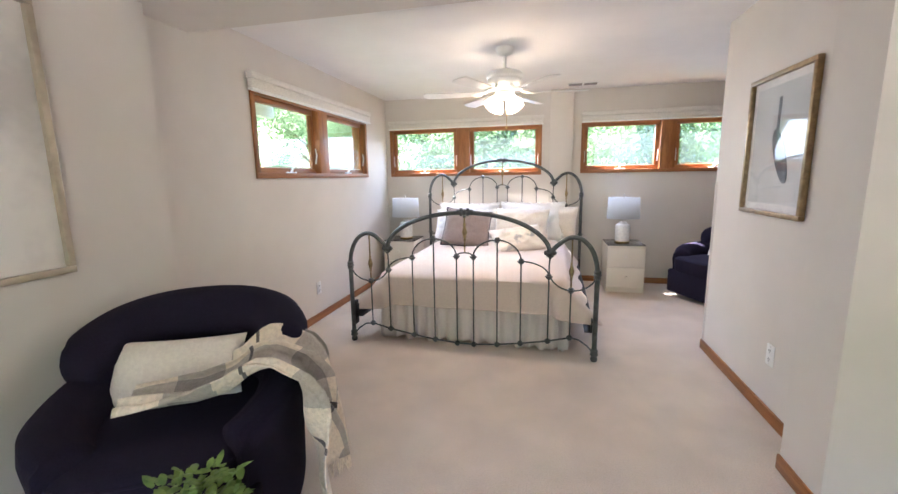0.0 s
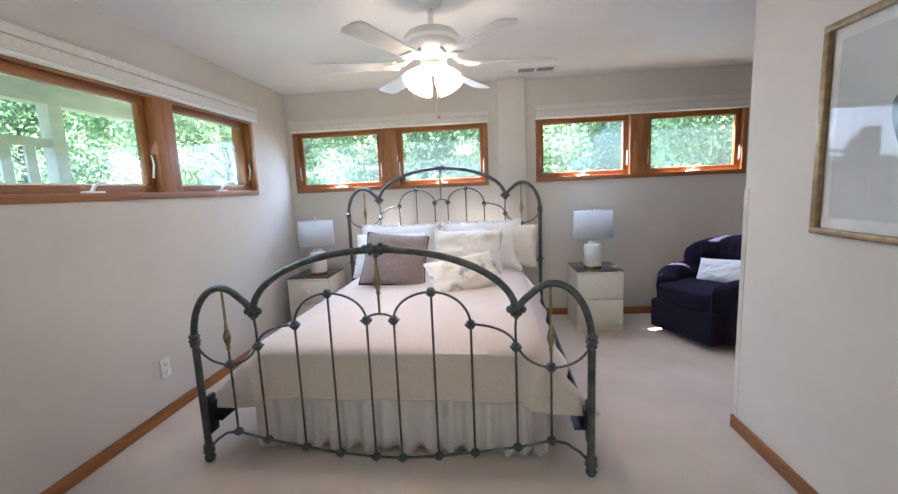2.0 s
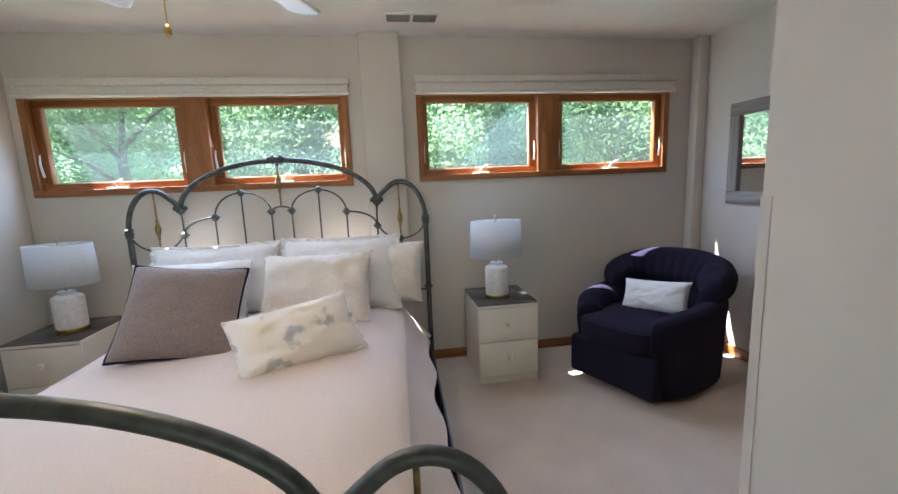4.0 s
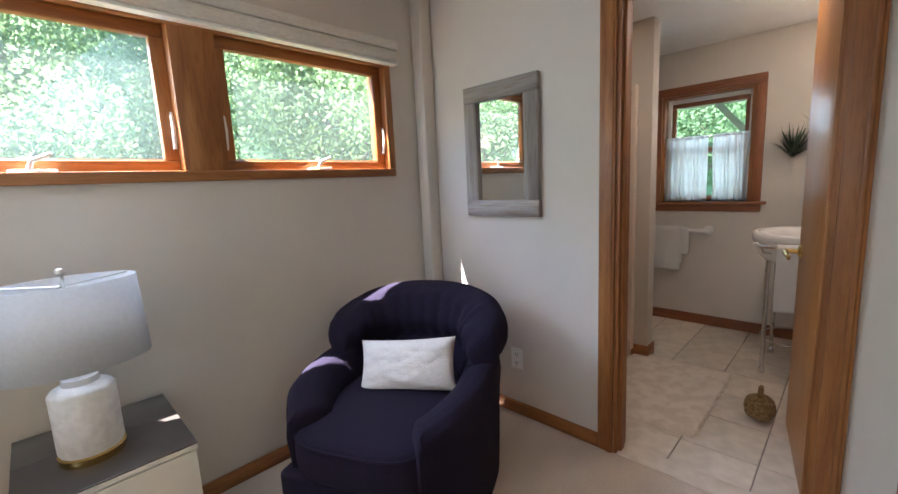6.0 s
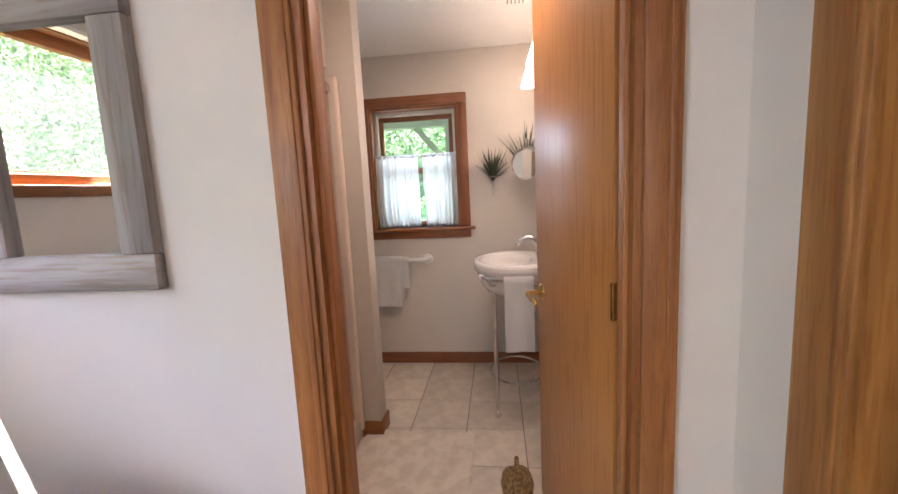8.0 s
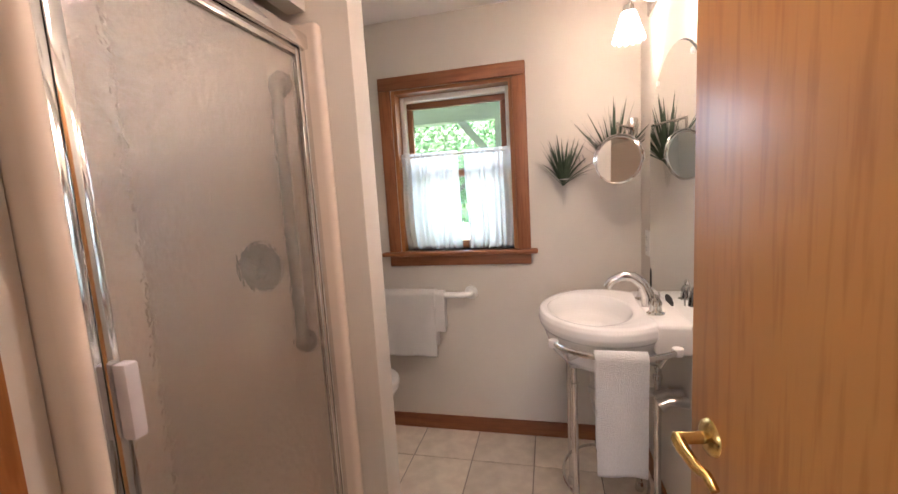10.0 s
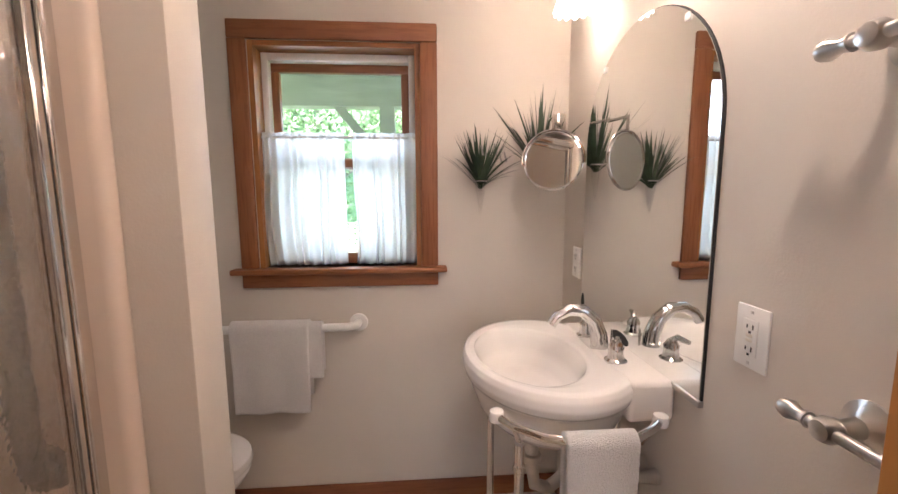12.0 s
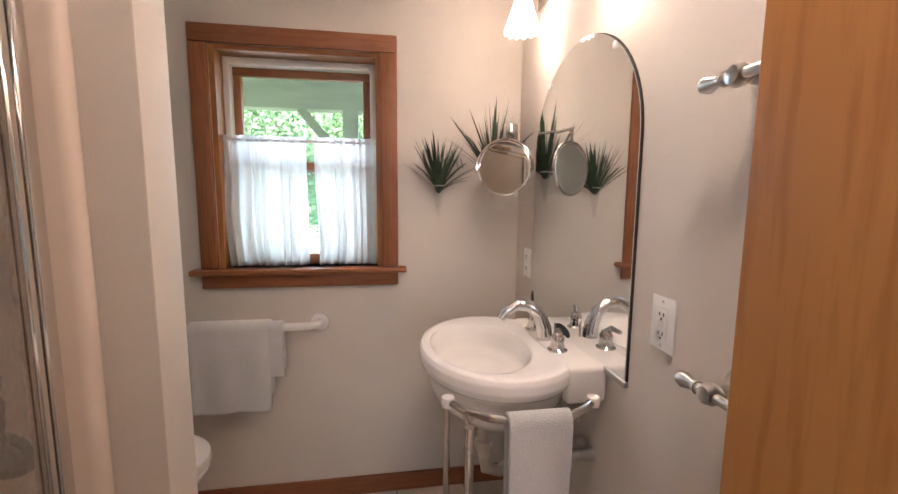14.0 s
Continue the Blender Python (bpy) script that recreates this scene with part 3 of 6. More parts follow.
        for uu in (u0 + 0.006, u1 - 0.020):
            part("latch", tube([world_pt(uu + 0.007, 0.036, j0 + 0.10), world_pt(uu + 0.007, 0.02, j0 + 0.18), world_pt(uu + 0.007, 0.03, j0 + 0.24)], [0.008, 0.007, 0.005]), WHITE, top)
    v0, v1, vz0, vz1 = valance
    bl = thing("roller_blind", "rolled-up cream cellular blind under a headrail above the window", "blind", kind="structure")
    put("headrail", v0, -0.07, vz1 - 0.045, v1, -0.0165, vz1, BLIND, 0.006, bl)
    put("rolled_fabric", v0 + 0.01, -0.062, vz0 + 0.016, v1 - 0.01, -0.02, vz1 - 0.046, BLIND, 0.008, bl)
    put("bottom_rail", v0 + 0.005, -0.066, vz0, v1 - 0.005, -0.0185, vz0 + 0.015, WHITE, 0.005, bl)
    return top


window_pair("window_1", "x", N, N + 0.2, WIN_B, (-1.80, 0.205, 1.95, 2.06), "oak-framed awning window pair behind the bed")
window_pair("window_2", "x", N, N + 0.2, WIN_C, (0.64, 2.615, 1.95, 2.072), "oak-framed awning window pair above the armchair")
window_pair("window_3", "y", W, W - 0.2, WIN_L, (2.35, 4.42, 1.965, 2.09), "oak-framed awning window pair in the side wall")


def bath_window():
    y0, y1, z0, z1 = WIN_BATH
    top = tagged(new("window_4"), "cherry-stained double-hung bathroom window", "window", kind="structure")
    cw = 0.068
    put = lambda nm, b, mat, bev=0.004: part(nm, box(*b, bevel=bev), mat, top)
    put("casing", (BE - 0.02, y0 - cw, z0, BE, y0, z1), CHERRY, 0.006)
    put("casing", (BE - 0.02, y1, z0, BE, y1 + cw, z1), CHERRY, 0.006)
    put("casing", (BE - 0.02, y0 - cw, z1, BE, y1 + cw, z1 + cw), CHERRY_Y, 0.006)
    put("window_sill", (BE - 0.05, y0 - cw - 0.035, z0 - 0.022, BE + 0.1, y1 + cw + 0.035, z0), CHERRY_Y, 0.006)
    put("apron", (BE - 0.018, y0 - cw, z0 - 0.08, BE, y1 + cw, z0 - 0.022), CHERRY_Y, 0.005)
    for b in ((y0, y0 + 0.02), (y1 - 0.02, y1)):
        put("jamb", (BE, b[0], z0, BE + 0.12, b[1], z1), OAK, 0.0)
    put("jamb", (BE, y0 + 0.02, z1 - 0.02, BE + 0.12, y1 - 0.02, z1), OAK_Y, 0.0)
    for yy in (y0 + 0.02, y1 - 0.045):
        put("track", (BE + 0.08, yy, z0, BE + 0.12, yy + 0.025, z1 - 0.02), WHITE, 0.003)
    put("track", (BE + 0.08, y0 + 0.045, z1 - 0.05, BE + 0.12, y1 - 0.045, z1 - 0.02), WHITE, 0.003)
    a, b = y0 + 0.045, y1 - 0.045
    for za, zb, x in ((z0, 1.49, BE + 0.085), (1.45, z1 - 0.05, BE + 0.115)):
        put("sash_rail", (x, a, za, x + 0.03, b, za + 0.045), CHERRY_Y, 0.004)
        put("sash_rail", (x, a, zb - 0.035, x + 0.03, b, zb), CHERRY_Y, 0.004)
        for yy in (a, b - 0.032):
            put("sash_stile", (x, yy, za + 0.045, x + 0.03, yy + 0.032, zb - 0.035), CHERRY, 0.004)
        pn = put("pane", (x + 0.012, a + 0.03, za + 0.04, x + 0.016, b - 0.03, zb - 0.03), DIMMED, 0)
        pn.visible_shadow = False
    rod = thing("curtain_rod", "thin white tension rod across the bathroom window", "curtain rod")
    part("rod", tube([(BE + 0.045, y0 + 0.02, 1.572), (BE + 0.045, y1 - 0.02, 1.572)], 0.006), WHITE, rod)
    for u0, u1, seed in ((y0 + 0.015, 4.025, 1), (4.06, y1 - 0.015, 2)):
        def cloth(u, v, u0=u0, u1=u1, seed=seed):
            zz = 1.590 - 0.537 * v
            ph = 2 * math.pi * u * (u1 - u0) / 0.036
            amp = 0.006 + 0.008 * min(1, v * 2) + (0.004 if v < 0.06 else 0)
            wob = 0.006 * math.sin(9 * u + seed) * v
            edge = 0.012 * v * math.sin(5 * v + seed) * (1 if seed == 1 else -1) * u
            return (BE + 0.045 + amp * math.sin(ph + 1.3 * math.sin(3 * u * 6 + seed)) + wob, u0 + (u1 - u0) * u + edge, zz)
        c = tagged(part("cafe_curtain", surface(160, 26, cloth), CURTAIN), "sheer white gathered cafe curtain on the lower sash", "curtain", "cafe curtains")
        thick(c, 0.0012)


bath_window()

# ---- doors ----


def lever(parent, at, way, mat=BRASS):
    """Rosette, neck and curved lever: at the face, way = +1 or -1 along which the lever points (local x), out along +y."""
    x, y, z = at
    h = part("lever_handle", moved(lathe([(0.0, 0.012), (0.018, 0.012), (0.030, 0.006), (0.033, 0.0), (0.0, 0.0)], 28), Matrix.Translation((x, y, z)) @ Matrix.Rotation(radians(-90), 4, "X")), mat, parent, "polished brass lever handle")
    part("neck", tube([(x, y + 0.005, z), (x, y + 0.06, z)], 0.011, 14), mat, h)
    part("lever", tube([(x, y + 0.056, z), (x + way * 0.03, y + 0.06, z - 0.002), (x + way * 0.065, y + 0.056, z - 0.012), (x + way * 0.09, y + 0.054, z - 0.006), (x + way * 0.11, y + 0.052, z - 0.018)], [0.011, 0.011, 0.009, 0.008, 0.007], 12), mat, h)


def casing_round(name, axis, face, s, lo, hi, top_z, w, mat, mat_top, t=0.016):
    ob = tagged(new(name), "stained wooden door casing", "door casing", kind="structure")
    for a, b in ((lo - w, lo), (hi, hi + w)):
        bb = (a, min(face, face + s * t), 0, b, max(face, face + s * t), top_z + w)
        bm = box(*(bb if axis == "x" else (bb[1], bb[0], bb[2], bb[4], bb[3], bb[5])), bevel=0.005)
        e = (a + 0.010, min(face, face + s * (t + 0.005)), 0, a + 0.026, max(face, face + s * (t + 0.005)), top_z + w - 0.01)
        box(*(e if axis == "x" else (e[1], e[0], e[2], e[4], e[3], e[5])), bevel=0.004, bm=bm)
        part("side_casing", bm, mat, ob)
    bb = (lo, min(face, face + s * t), top_z, hi, max(face, face + s * t), top_z + w)
    part("head_casing", box(*(bb if axis == "x" else (bb[1], bb[0], bb[2], bb[4], bb[3], bb[5])), bevel=0.005), mat_top, ob)
    return ob


# pine closet door
casing_round("door_casing_closet", "x", 3.0, 1, DOOR_P[0] + 0.008, DOOR_P[1] - 0.008, 2.026, 0.11, PINE, PINE)
jm = tagged(new("door_jamb_closet"), "pine door jamb", "door jamb", kind="structure")
for a in (DOOR_P[1] - 0.014, DOOR_P[0] - 0.002):
    part("jamb", box(a, 2.893, 0, a + 0.016, 3.004, 2.036), PINE, jm)
part("jamb", box(DOOR_P[0] + 0.014, 2.893, 2.022, DOOR_P[1] - 0.014, 3.004, 2.036), PINE, jm)
pd = thing("door_1", "closed knotty pine panel door with brass lever", "door", kind="structure")
x0, x1 = DOOR_P[0] + 0.017, DOOR_P[1] - 0.017
for a, b in ((x0, x0 + 0.11), (x1 - 0.11, x1)):
    part("stile", box(a, 2.885, 0.01, b, 2.92, 2.019, bevel=0.004), PINE, pd)
for za, zb in ((0.01, 0.22), (0.95, 1.08), (1.92, 2.019)):
    part("rail", box(x0 + 0.11, 2.886, za, x1 - 0.11, 2.919, zb, bevel=0.004), PINE, pd)
for za, zb in ((0.22, 0.95), (1.08, 1.92)):
    for a, b in ((x0 + 0.11, (x0 + x1) / 2 - 0.04), ((x0 + x1) / 2 + 0.04, x1 - 0.11)):
        part("panel", box(a, 2.895, za, b, 2.911, zb, bevel=0.007), PINE, pd)
    part("muntin", box((x0 + x1) / 2 - 0.04, 2.886, za, (x0 + x1) / 2 + 0.04, 2.919, zb, bevel=0.004), PINE, pd)
lever(pd, (2.505, 2.92, 0.868), -1)

# bathroom door: casing, jambs and a flush leaf that stands open
casing_round("door_casing_bath", "y", E, -1, DOOR_B[0], DOOR_B[1], 2.03, 0.072, OAK, OAK_Y)
jm = tagged(new("door_jamb_bath"), "oak door jamb with stop", "door jamb", kind="structure")
for a, s in ((DOOR_B[0], 1), (DOOR_B[1], -1)):
    lo, hi = sorted((a, a + s * 0.016))
    part("jamb", box(E - 0.003, lo, 0, E + 0.105, hi, 2.03), OAK, jm)
    lo, hi = sorted((a + s * 0.016, a + s * 0.028))
    part("stop", box(E + 0.02, lo, 0, E + 0.06, hi, 2.02, bevel=0.003), OAK, jm)
part("jamb", box(E - 0.003, DOOR_B[0] + 0.016, 2.014, E + 0.105, DOOR_B[1] - 0.016, 2.03), OAK_Y, jm)
part("threshold", box(E - 0.002, DOOR_B[0] + 0.016, 0.0, E + 0.104, DOOR_B[1] - 0.016, 0.006, bevel=0.002), TILE, jm)
leaf = thing("door_2", "open flush birch veneer bathroom door", "door", (E + 0.106, DOOR_B[0] + 0.022, 0), math.degrees(math.atan2(3.335 - 3.219, 3.628 - 2.966)), kind="structure")
part("leaf", box(0.004, -0.035, 0.012, 0.676, 0.0, 2.01, bevel=0.002), BIRCH, leaf)
lever(leaf, (0.612, 0.0, 0.905), -1)
for z in (0.22, 1.03, 1.83):
    part("hinge", join(tube([(0.0, 0.004, z - 0.045), (0.0, 0.004, z + 0.045)], 0.006), box(-0.002, -0.034, z - 0.045, 0.0035, -0.002, z + 0.045)), BRASS, leaf, "brass butt hinge")

# ---- wall plates ----


def plate(name, at, turn, slots, label, wide=0.075, high=0.118):
    ob = thing(name, label, "outlet" if slots else "switch", at, turn)
    part("cover", box(-wide / 2, 0, -high / 2, wide / 2, 0.006, high / 2, bevel=0.003), WHITE, ob)
    if slots:
        for dz in (-0.024, 0.024):
            part("socket", box(-0.017, 0.006, dz - 0.016, 0.017, 0.0085, dz + 0.016, bevel=0.002), WHITE, ob)
            for dx in (-0.007, 0.007):
                part("slot", box(dx - 0.0015, 0.0085, dz - 0.003, dx + 0.0015, 0.0092, dz + 0.008), DARK, ob)
            part("slot", box(-0.003, 0.0085, dz - 0.012, 0.003, 0.0092, dz - 0.007), DARK, ob)
    else:
        part("rocker", box(-0.012, 0.006, -0.025, 0.012, 0.012, 0.025, bevel=0.003), WHITE, ob)
    for dz in (-0.048, 0.048):
        part("screw", box(-0.003, 0.006, dz - 0.003, 0.003, 0.0072, dz + 0.003, bevel=0.001), STEEL, ob)
    return ob


plate("outlet", (W, 3.136, 0.31), -90, True, "white duplex outlet on the bedroom wall")
plate("outlet", (P, 2.12, 0.355), 90, True, "white duplex outlet on the partition")
plate("outlet", (E, 4.436, 0.325), 90, True, "white duplex outlet beside the armchair")
gf = plate("outlet", (3.998, BS, 1.083), 0, False, "white ground-fault outlet on the bathroom wall")
bpy.data.objects.remove([c for c in gf.children if c.name.startswith("rocker")][0])
ins = part("insert", box(-0.0168, 0.006, -0.034, 0.0168, 0.0085, 0.034, bevel=0.0015), WHITE, gf)
for dz in (-0.021, 0.021):
    for dx, hh in ((-0.0065, 0.0045), (0.0065, 0.0035)):
        part("slot", box(dx - 0.0013, 0.0085, dz - hh, dx + 0.0013, 0.0092, dz + hh), DARK, ins)
    part("slot", box(-0.0026, 0.0085, dz - 0.0125, 0.0026, 0.0092, dz - 0.0085), DARK, ins)
for dz in (-0.0045, 0.0045):
    part("button", box(-0.007, 0.0085, dz - 0.0032, 0.007, 0.0102, dz + 0.0032, bevel=0.0008), CREAM, ins)
tagged(gf, category="outlet")
plate("switch", (4.85, BS, 1.08), 0, True, "white outlet plate beside the arched mirror")

# ---- bedroom: the iron bed ----
BED_AT, BED_TURN, BED_LEN = (-0.352, 2.686, 0), -1.65, 2.25
bed = thing("iron_bed", "grey-green wrought-iron bed frame with brass spindles", "bed", BED_AT, BED_TURN)
KNOT = finish(join(lathe([(0.0, -0.022), (0.012, -0.021), (0.021, -0.011), (0.015, -0.004), (0.023, 0.003), (0.017, 0.010), (0.020, 0.014), (0.010, 0.021), (0.0, 0.022)], 12),
                   lathe([(0.0, -0.012), (0.027, -0.005), (0.03, 0.0), (0.027, 0.005), (0.0, 0.012)], 7)))
KNOT.name = "casting"
KNOT.materials.append(IRON)


def knot(parent, x, y, z, size=1.0):
    ob = new("casting", KNOT)
    ob.parent = parent
    ob.matrix_basis = pose(x, y, z, 0, 0, random.uniform(0, 90)) @ Matrix.Diagonal((size, size, size, 1))


def rosette(parent, x, y, z, w=0.06):
    """The cast scroll ornament where bars meet."""
    orn = part("scroll_ornament", lathe([(0.0, -0.026), (0.0182, -0.0182), (0.026, 0), (0.0182, 0.0182), (0, 0.026)], 10, at=(x, y, z)), IRON, parent)
    for dx, dz, r in ((-w * 0.5, 0.004, 0.019), (w * 0.5, 0.004, 0.019), (-w * 0.25, 0.018, 0.016), (w * 0.25, 0.018, 0.016), (-w * 0.25, -0.016, 0.014), (w * 0.25, -0.016, 0.014), (0, -0.03, 0.013)):
        part("curl", lathe([(0.0, -r), (r * 0.7, -r * 0.7), (r, 0), (r * 0.7, r * 0.7), (0, r)], 8, at=(x + dx, y, z + dz)), IRON, orn)


def bed_end(y, lift, foot):
    """One end of the bed in its own plane: posts, arches, scrolls, bars and brass spindles."""
    main, side, thin = 0.0165, 0.0165, 0.0058
    U = (0.775, 0.62, 0.42, 0.245, 0.065)
    tops = (0.52 + lift, 0.615 + lift, 0.72 + lift, 0.873 + lift, 0.742 + lift)
    low = (0.163, 0.125, 0.09, 0.065, 0.05) if foot else (0.60,) * 5
    for s in (-1, 1):
        part("post", tube([(s * 0.95, y, 0.03), (s * 0.95, y, 0.64 + lift)], 0.0175, 14), IRON, bed)
        part("foot", lathe([(0.0, 0.0), (0.02, 0.0), (0.027, 0.018), (0.018, 0.035), (0.03, 0.05), (0.024, 0.065), (0.028, 0.08), (0.018, 0.095)], 14, at=(s * 0.95, y, 0)), IRON, bed)
        bm = tube([(s * x, y, z) for x, _, z in arc(0.785, 0.64 + lift, 0.165, 0.265, 0, 115, 16)] + [(s * 0.66, y, 0.832 + lift), (s * 0.625, y, 0.79 + lift)], side, 14)
        part("side_arch", bm, IRON, bed)
        part("collar", lathe([(0.018, -0.035), (0.026, -0.03), (0.021, -0.018), (0.029, -0.006), (0.022, 0.006), (0.028, 0.018), (0.018, 0.03)], 14, at=(s * 0.95, y, 0.645 + lift)), IRON, bed)
        part("scroll", tube([(s * x, y, z) for x, _, z in arc(0.785, 0.66 + lift, 0.165, 0.142, 0, -180, 20)] + [(s * 0.62, y, 0.70 + lift), (s * 0.625, y, 0.77 + lift)], thin, 8), IRON, bed)
        part("scroll", tube([(s * x, y, z) for x, _, z in arc(0.42, 0.615 + lift, 0.20, 0.105, 0, 90, 12)], thin, 8), IRON, bed)
        part("scroll", tube([(s * x, y, z) for x, _, z in arc(0.245, 0.72 + lift, 0.175, 0.153, 0, 90, 10)] + [(s * x, y, z) for x, _, z in arc(0.245, 0.742 + lift, 0.18, 0.131, 95, 180, 10)], thin, 8), IRON, bed)
        rosette(bed, s * 0.625, y, 0.785 + lift, 0.055)
        for u, t, b in zip(U, tops, low):
            part("bar", tube([(s * u, y, b), (s * u, y, t)], 0.0055, 8), IRON, bed)
            knot(bed, s * u, y, t)
            if foot:
                knot(bed, s * u, y, b, 0.9)
        part("brass_spindle", lathe([(0.006, 0), (0.006, 0.07), (0.011, 0.075), (0.007, 0.085), (0.014, 0.11), (0.019, 0.135), (0.012, 0.165), (0.007, 0.18), (0.010, 0.19), (0.006, 0.2), (0.006, 0.375)], 14, at=(s * 0.775, y, 0.525 + lift)), OLDBRASS, bed, "turned aged brass spindle")
    part("main_arch", tube([(x, y, z) for x, _, z in arc(0, 0.775 + lift, 0.625, 0.297, 0, 180, 40)], main, 14), IRON, bed)
    part("small_arch", tube([(x, y, z) for x, _, z in arc(0, 0.742 + lift, 0.065, 0.03, 0, 180, 10)], thin, 8), IRON, bed)
    rosette(bed, 0, y, 1.075 + lift, 0.10)
    part("brass_spindle", lathe([(0.006, 0), (0.006, 0.09), (0.012, 0.10), (0.008, 0.11), (0.015, 0.135), (0.02, 0.155), (0.012, 0.185), (0.008, 0.2), (0.011, 0.215), (0.006, 0.225), (0.006, 0.295)], 14, at=(0, y, 0.772 + lift)), OLDBRASS, bed, "turned aged brass spindle")
    if foot:
        pts = [(0.95, y, 0.055), (0.90, y, 0.11), (0.84, y, 0.152), (0.775, y, 0.163), (0.62, y, 0.125), (0.42, y, 0.09), (0.245, y, 0.065), (0.065, y, 0.05)]
        part("bottom_rail", tube(pts + [(-a, b, c) for a, b, c in pts[::-1]], 0.0065, 8), IRON, bed)
    else:
        part("bottom_rail", tube([(-0.95, y, 0.60), (0.95, y, 0.60)], 0.007, 8), IRON, bed)
        for s in (-1, 1):
            knot(bed, s * 0.95, y, 0.62, 1.1)


bed_end(0.0, 0.0, True)
bed_end(BED_LEN, 0.455, False)
for s in (-1, 1):
    part("side_rail", join(box(s * 0.93 - 0.004, 0.03, 0.20, s * 0.93 + 0.004, BED_LEN - 0.03, 0.30), box(min(s * 0.93, s * 0.88), 0.03, 0.20, max(s * 0.93, s * 0.88), BED_LEN - 0.03, 0.206)), BLACK, bed, "black steel side rail")
    for y in (0.03, BED_LEN - 0.06):
        part("bracket", box(s * 0.95 - 0.012, y - 0.02, 0.13, s * 0.95 + 0.012, y + 0.05, 0.33, bevel=0.004), BLACK, bed, "black steel rail bracket")
for y in (0.5, 1.15, 1.8):
    part("cross_slat", box(-0.93, y - 0.03, 0.205, 0.93, y + 0.03, 0.213), BLACK, bed)

BED_M = pose(*BED_AT, 0, 0, BED_TURN)


def rounded(t, hx, hy, r):
    """A point on a rounded rectangle at t from 0 to 1, and its outward normal."""
    pts, segs = [], [(hx - r, hy - r, 0), (-hx + r, hy - r, 90), (-hx + r, -hy + r, 180), (hx - r, -hy + r, 270)]
    k = int(t * 4) % 4
    f = t * 4 - int(t * 4)
    cx, cy, a0 = segs[k]
    nx, ny, _ = segs[(k + 1) % 4]
    turn = 0.35
    if f < turn:
        a = radians(a0 + 90 * f / turn)
        return cx + r * math.cos(a), cy + r * math.sin(a), math.cos(a), math.sin(a)
    a = radians(a0 + 90)
    g = (f - turn) / (1 - turn)
    px, py = cx + r * math.cos(a), cy + r * math.sin(a)
    qx, qy = nx + r * math.cos(a), ny + r * math.sin(a)
    return px + (qx - px) * g, py + (qy - py) * g, math.cos(a), math.sin(a)


MX, MY, MC, TOP = 0.745, 1.03, 1.135, 0.595
mattress = tagged(part("mattress", moved(box(-MX + 0.02, MC - MY + 0.03, 0.214, MX - 0.02, MC + MY - 0.02, 0.563, bevel=0.05, seg=3), BED_M), COTTON), "white mattress and box spring on the bed frame", "mattress")


def spread_point(u, v):
    """The bedspread: flat with a soft swell on top, rounded over the edge, then hanging and flaring outwards."""
    x, y, nx, ny = rounded(u, MX, MY, 0.10)
    if v < 0.5:
        k = v / 0.5
        sx, sy = x * k, y * k
        z = TOP + 0.012 * noise.noise((sx * 2.5, sy * 2.5, 3.0)) + 0.004 * noise.noise((sx * 9, sy * 9, 1.0))
        z -= 0.05 * max(0, (k - 0.72) / 0.28) ** 2.2
        return BED_M @ Vector((sx, MC + sy, z))
    k = (v - 0.5) / 0.5
    corner = max(0.0, min(abs(nx), abs(ny)) * 1.6)
    foot = max(0.0, -ny)
    corner *= 1.0 if y < 0 else 0.25
    out = 0.012 + (0.05 + 0.10 * abs(nx) + 0.24 * corner) * k ** 1.2 * (1.0 - 0.75 * foot * (1 - corner))
    wave = 0.012 * k * math.sin(u * 140) * (0.35 + abs(nx)) + 0.02 * k * noise.noise((x * 3, y * 3, 5))
    drop = 0.05 + (0.245 + 0.05 * corner) * k
    z = TOP - drop
    if ny > 0.7:
        out = 0.01
    return BED_M @ Vector((x + nx * (out + wave), MC + y + ny * (min(out + wave, 0.075) if ny < 0 else out), z))


sp = tagged(part("bedspread", surface(240, 34, spread_point, closed_u=True), LINEN, angle=70), "smooth pinkish-beige linen bedspread hanging over the mattress", "bedspread")
thick(sp, 0.008)
part("hem", tube([spread_point(k / 200, 0.985) for k in range(200)], 0.007, 6, closed=True), LINEN, sp)


def skirt_point(u, v):
    x, y, nx, ny = rounded(u, MX + 0.01, MY - 0.01, 0.06)
    wave = (0.008 + 0.016 * v) * math.sin(u * 2 * math.pi * 86 + 1.5 * math.sin(u * 60))
    return BED_M @ Vector((x + nx * wave, MC + y + ny * wave, 0.36 - (0.345 + 0.012 * math.sin(u * 300)) * v))


skirt = tagged(part("bed_skirt", surface(860, 8, skirt_point, closed_u=True), SKIRTM, angle=80), "gathered off-white bed skirt reaching the carpet", "bed skirt")
thick(skirt, 0.002)
part("hem", tube([skirt_point(k / 860, 0.93) for k in range(860)], 0.0028, 5, closed=True), SKIRTM, skirt)


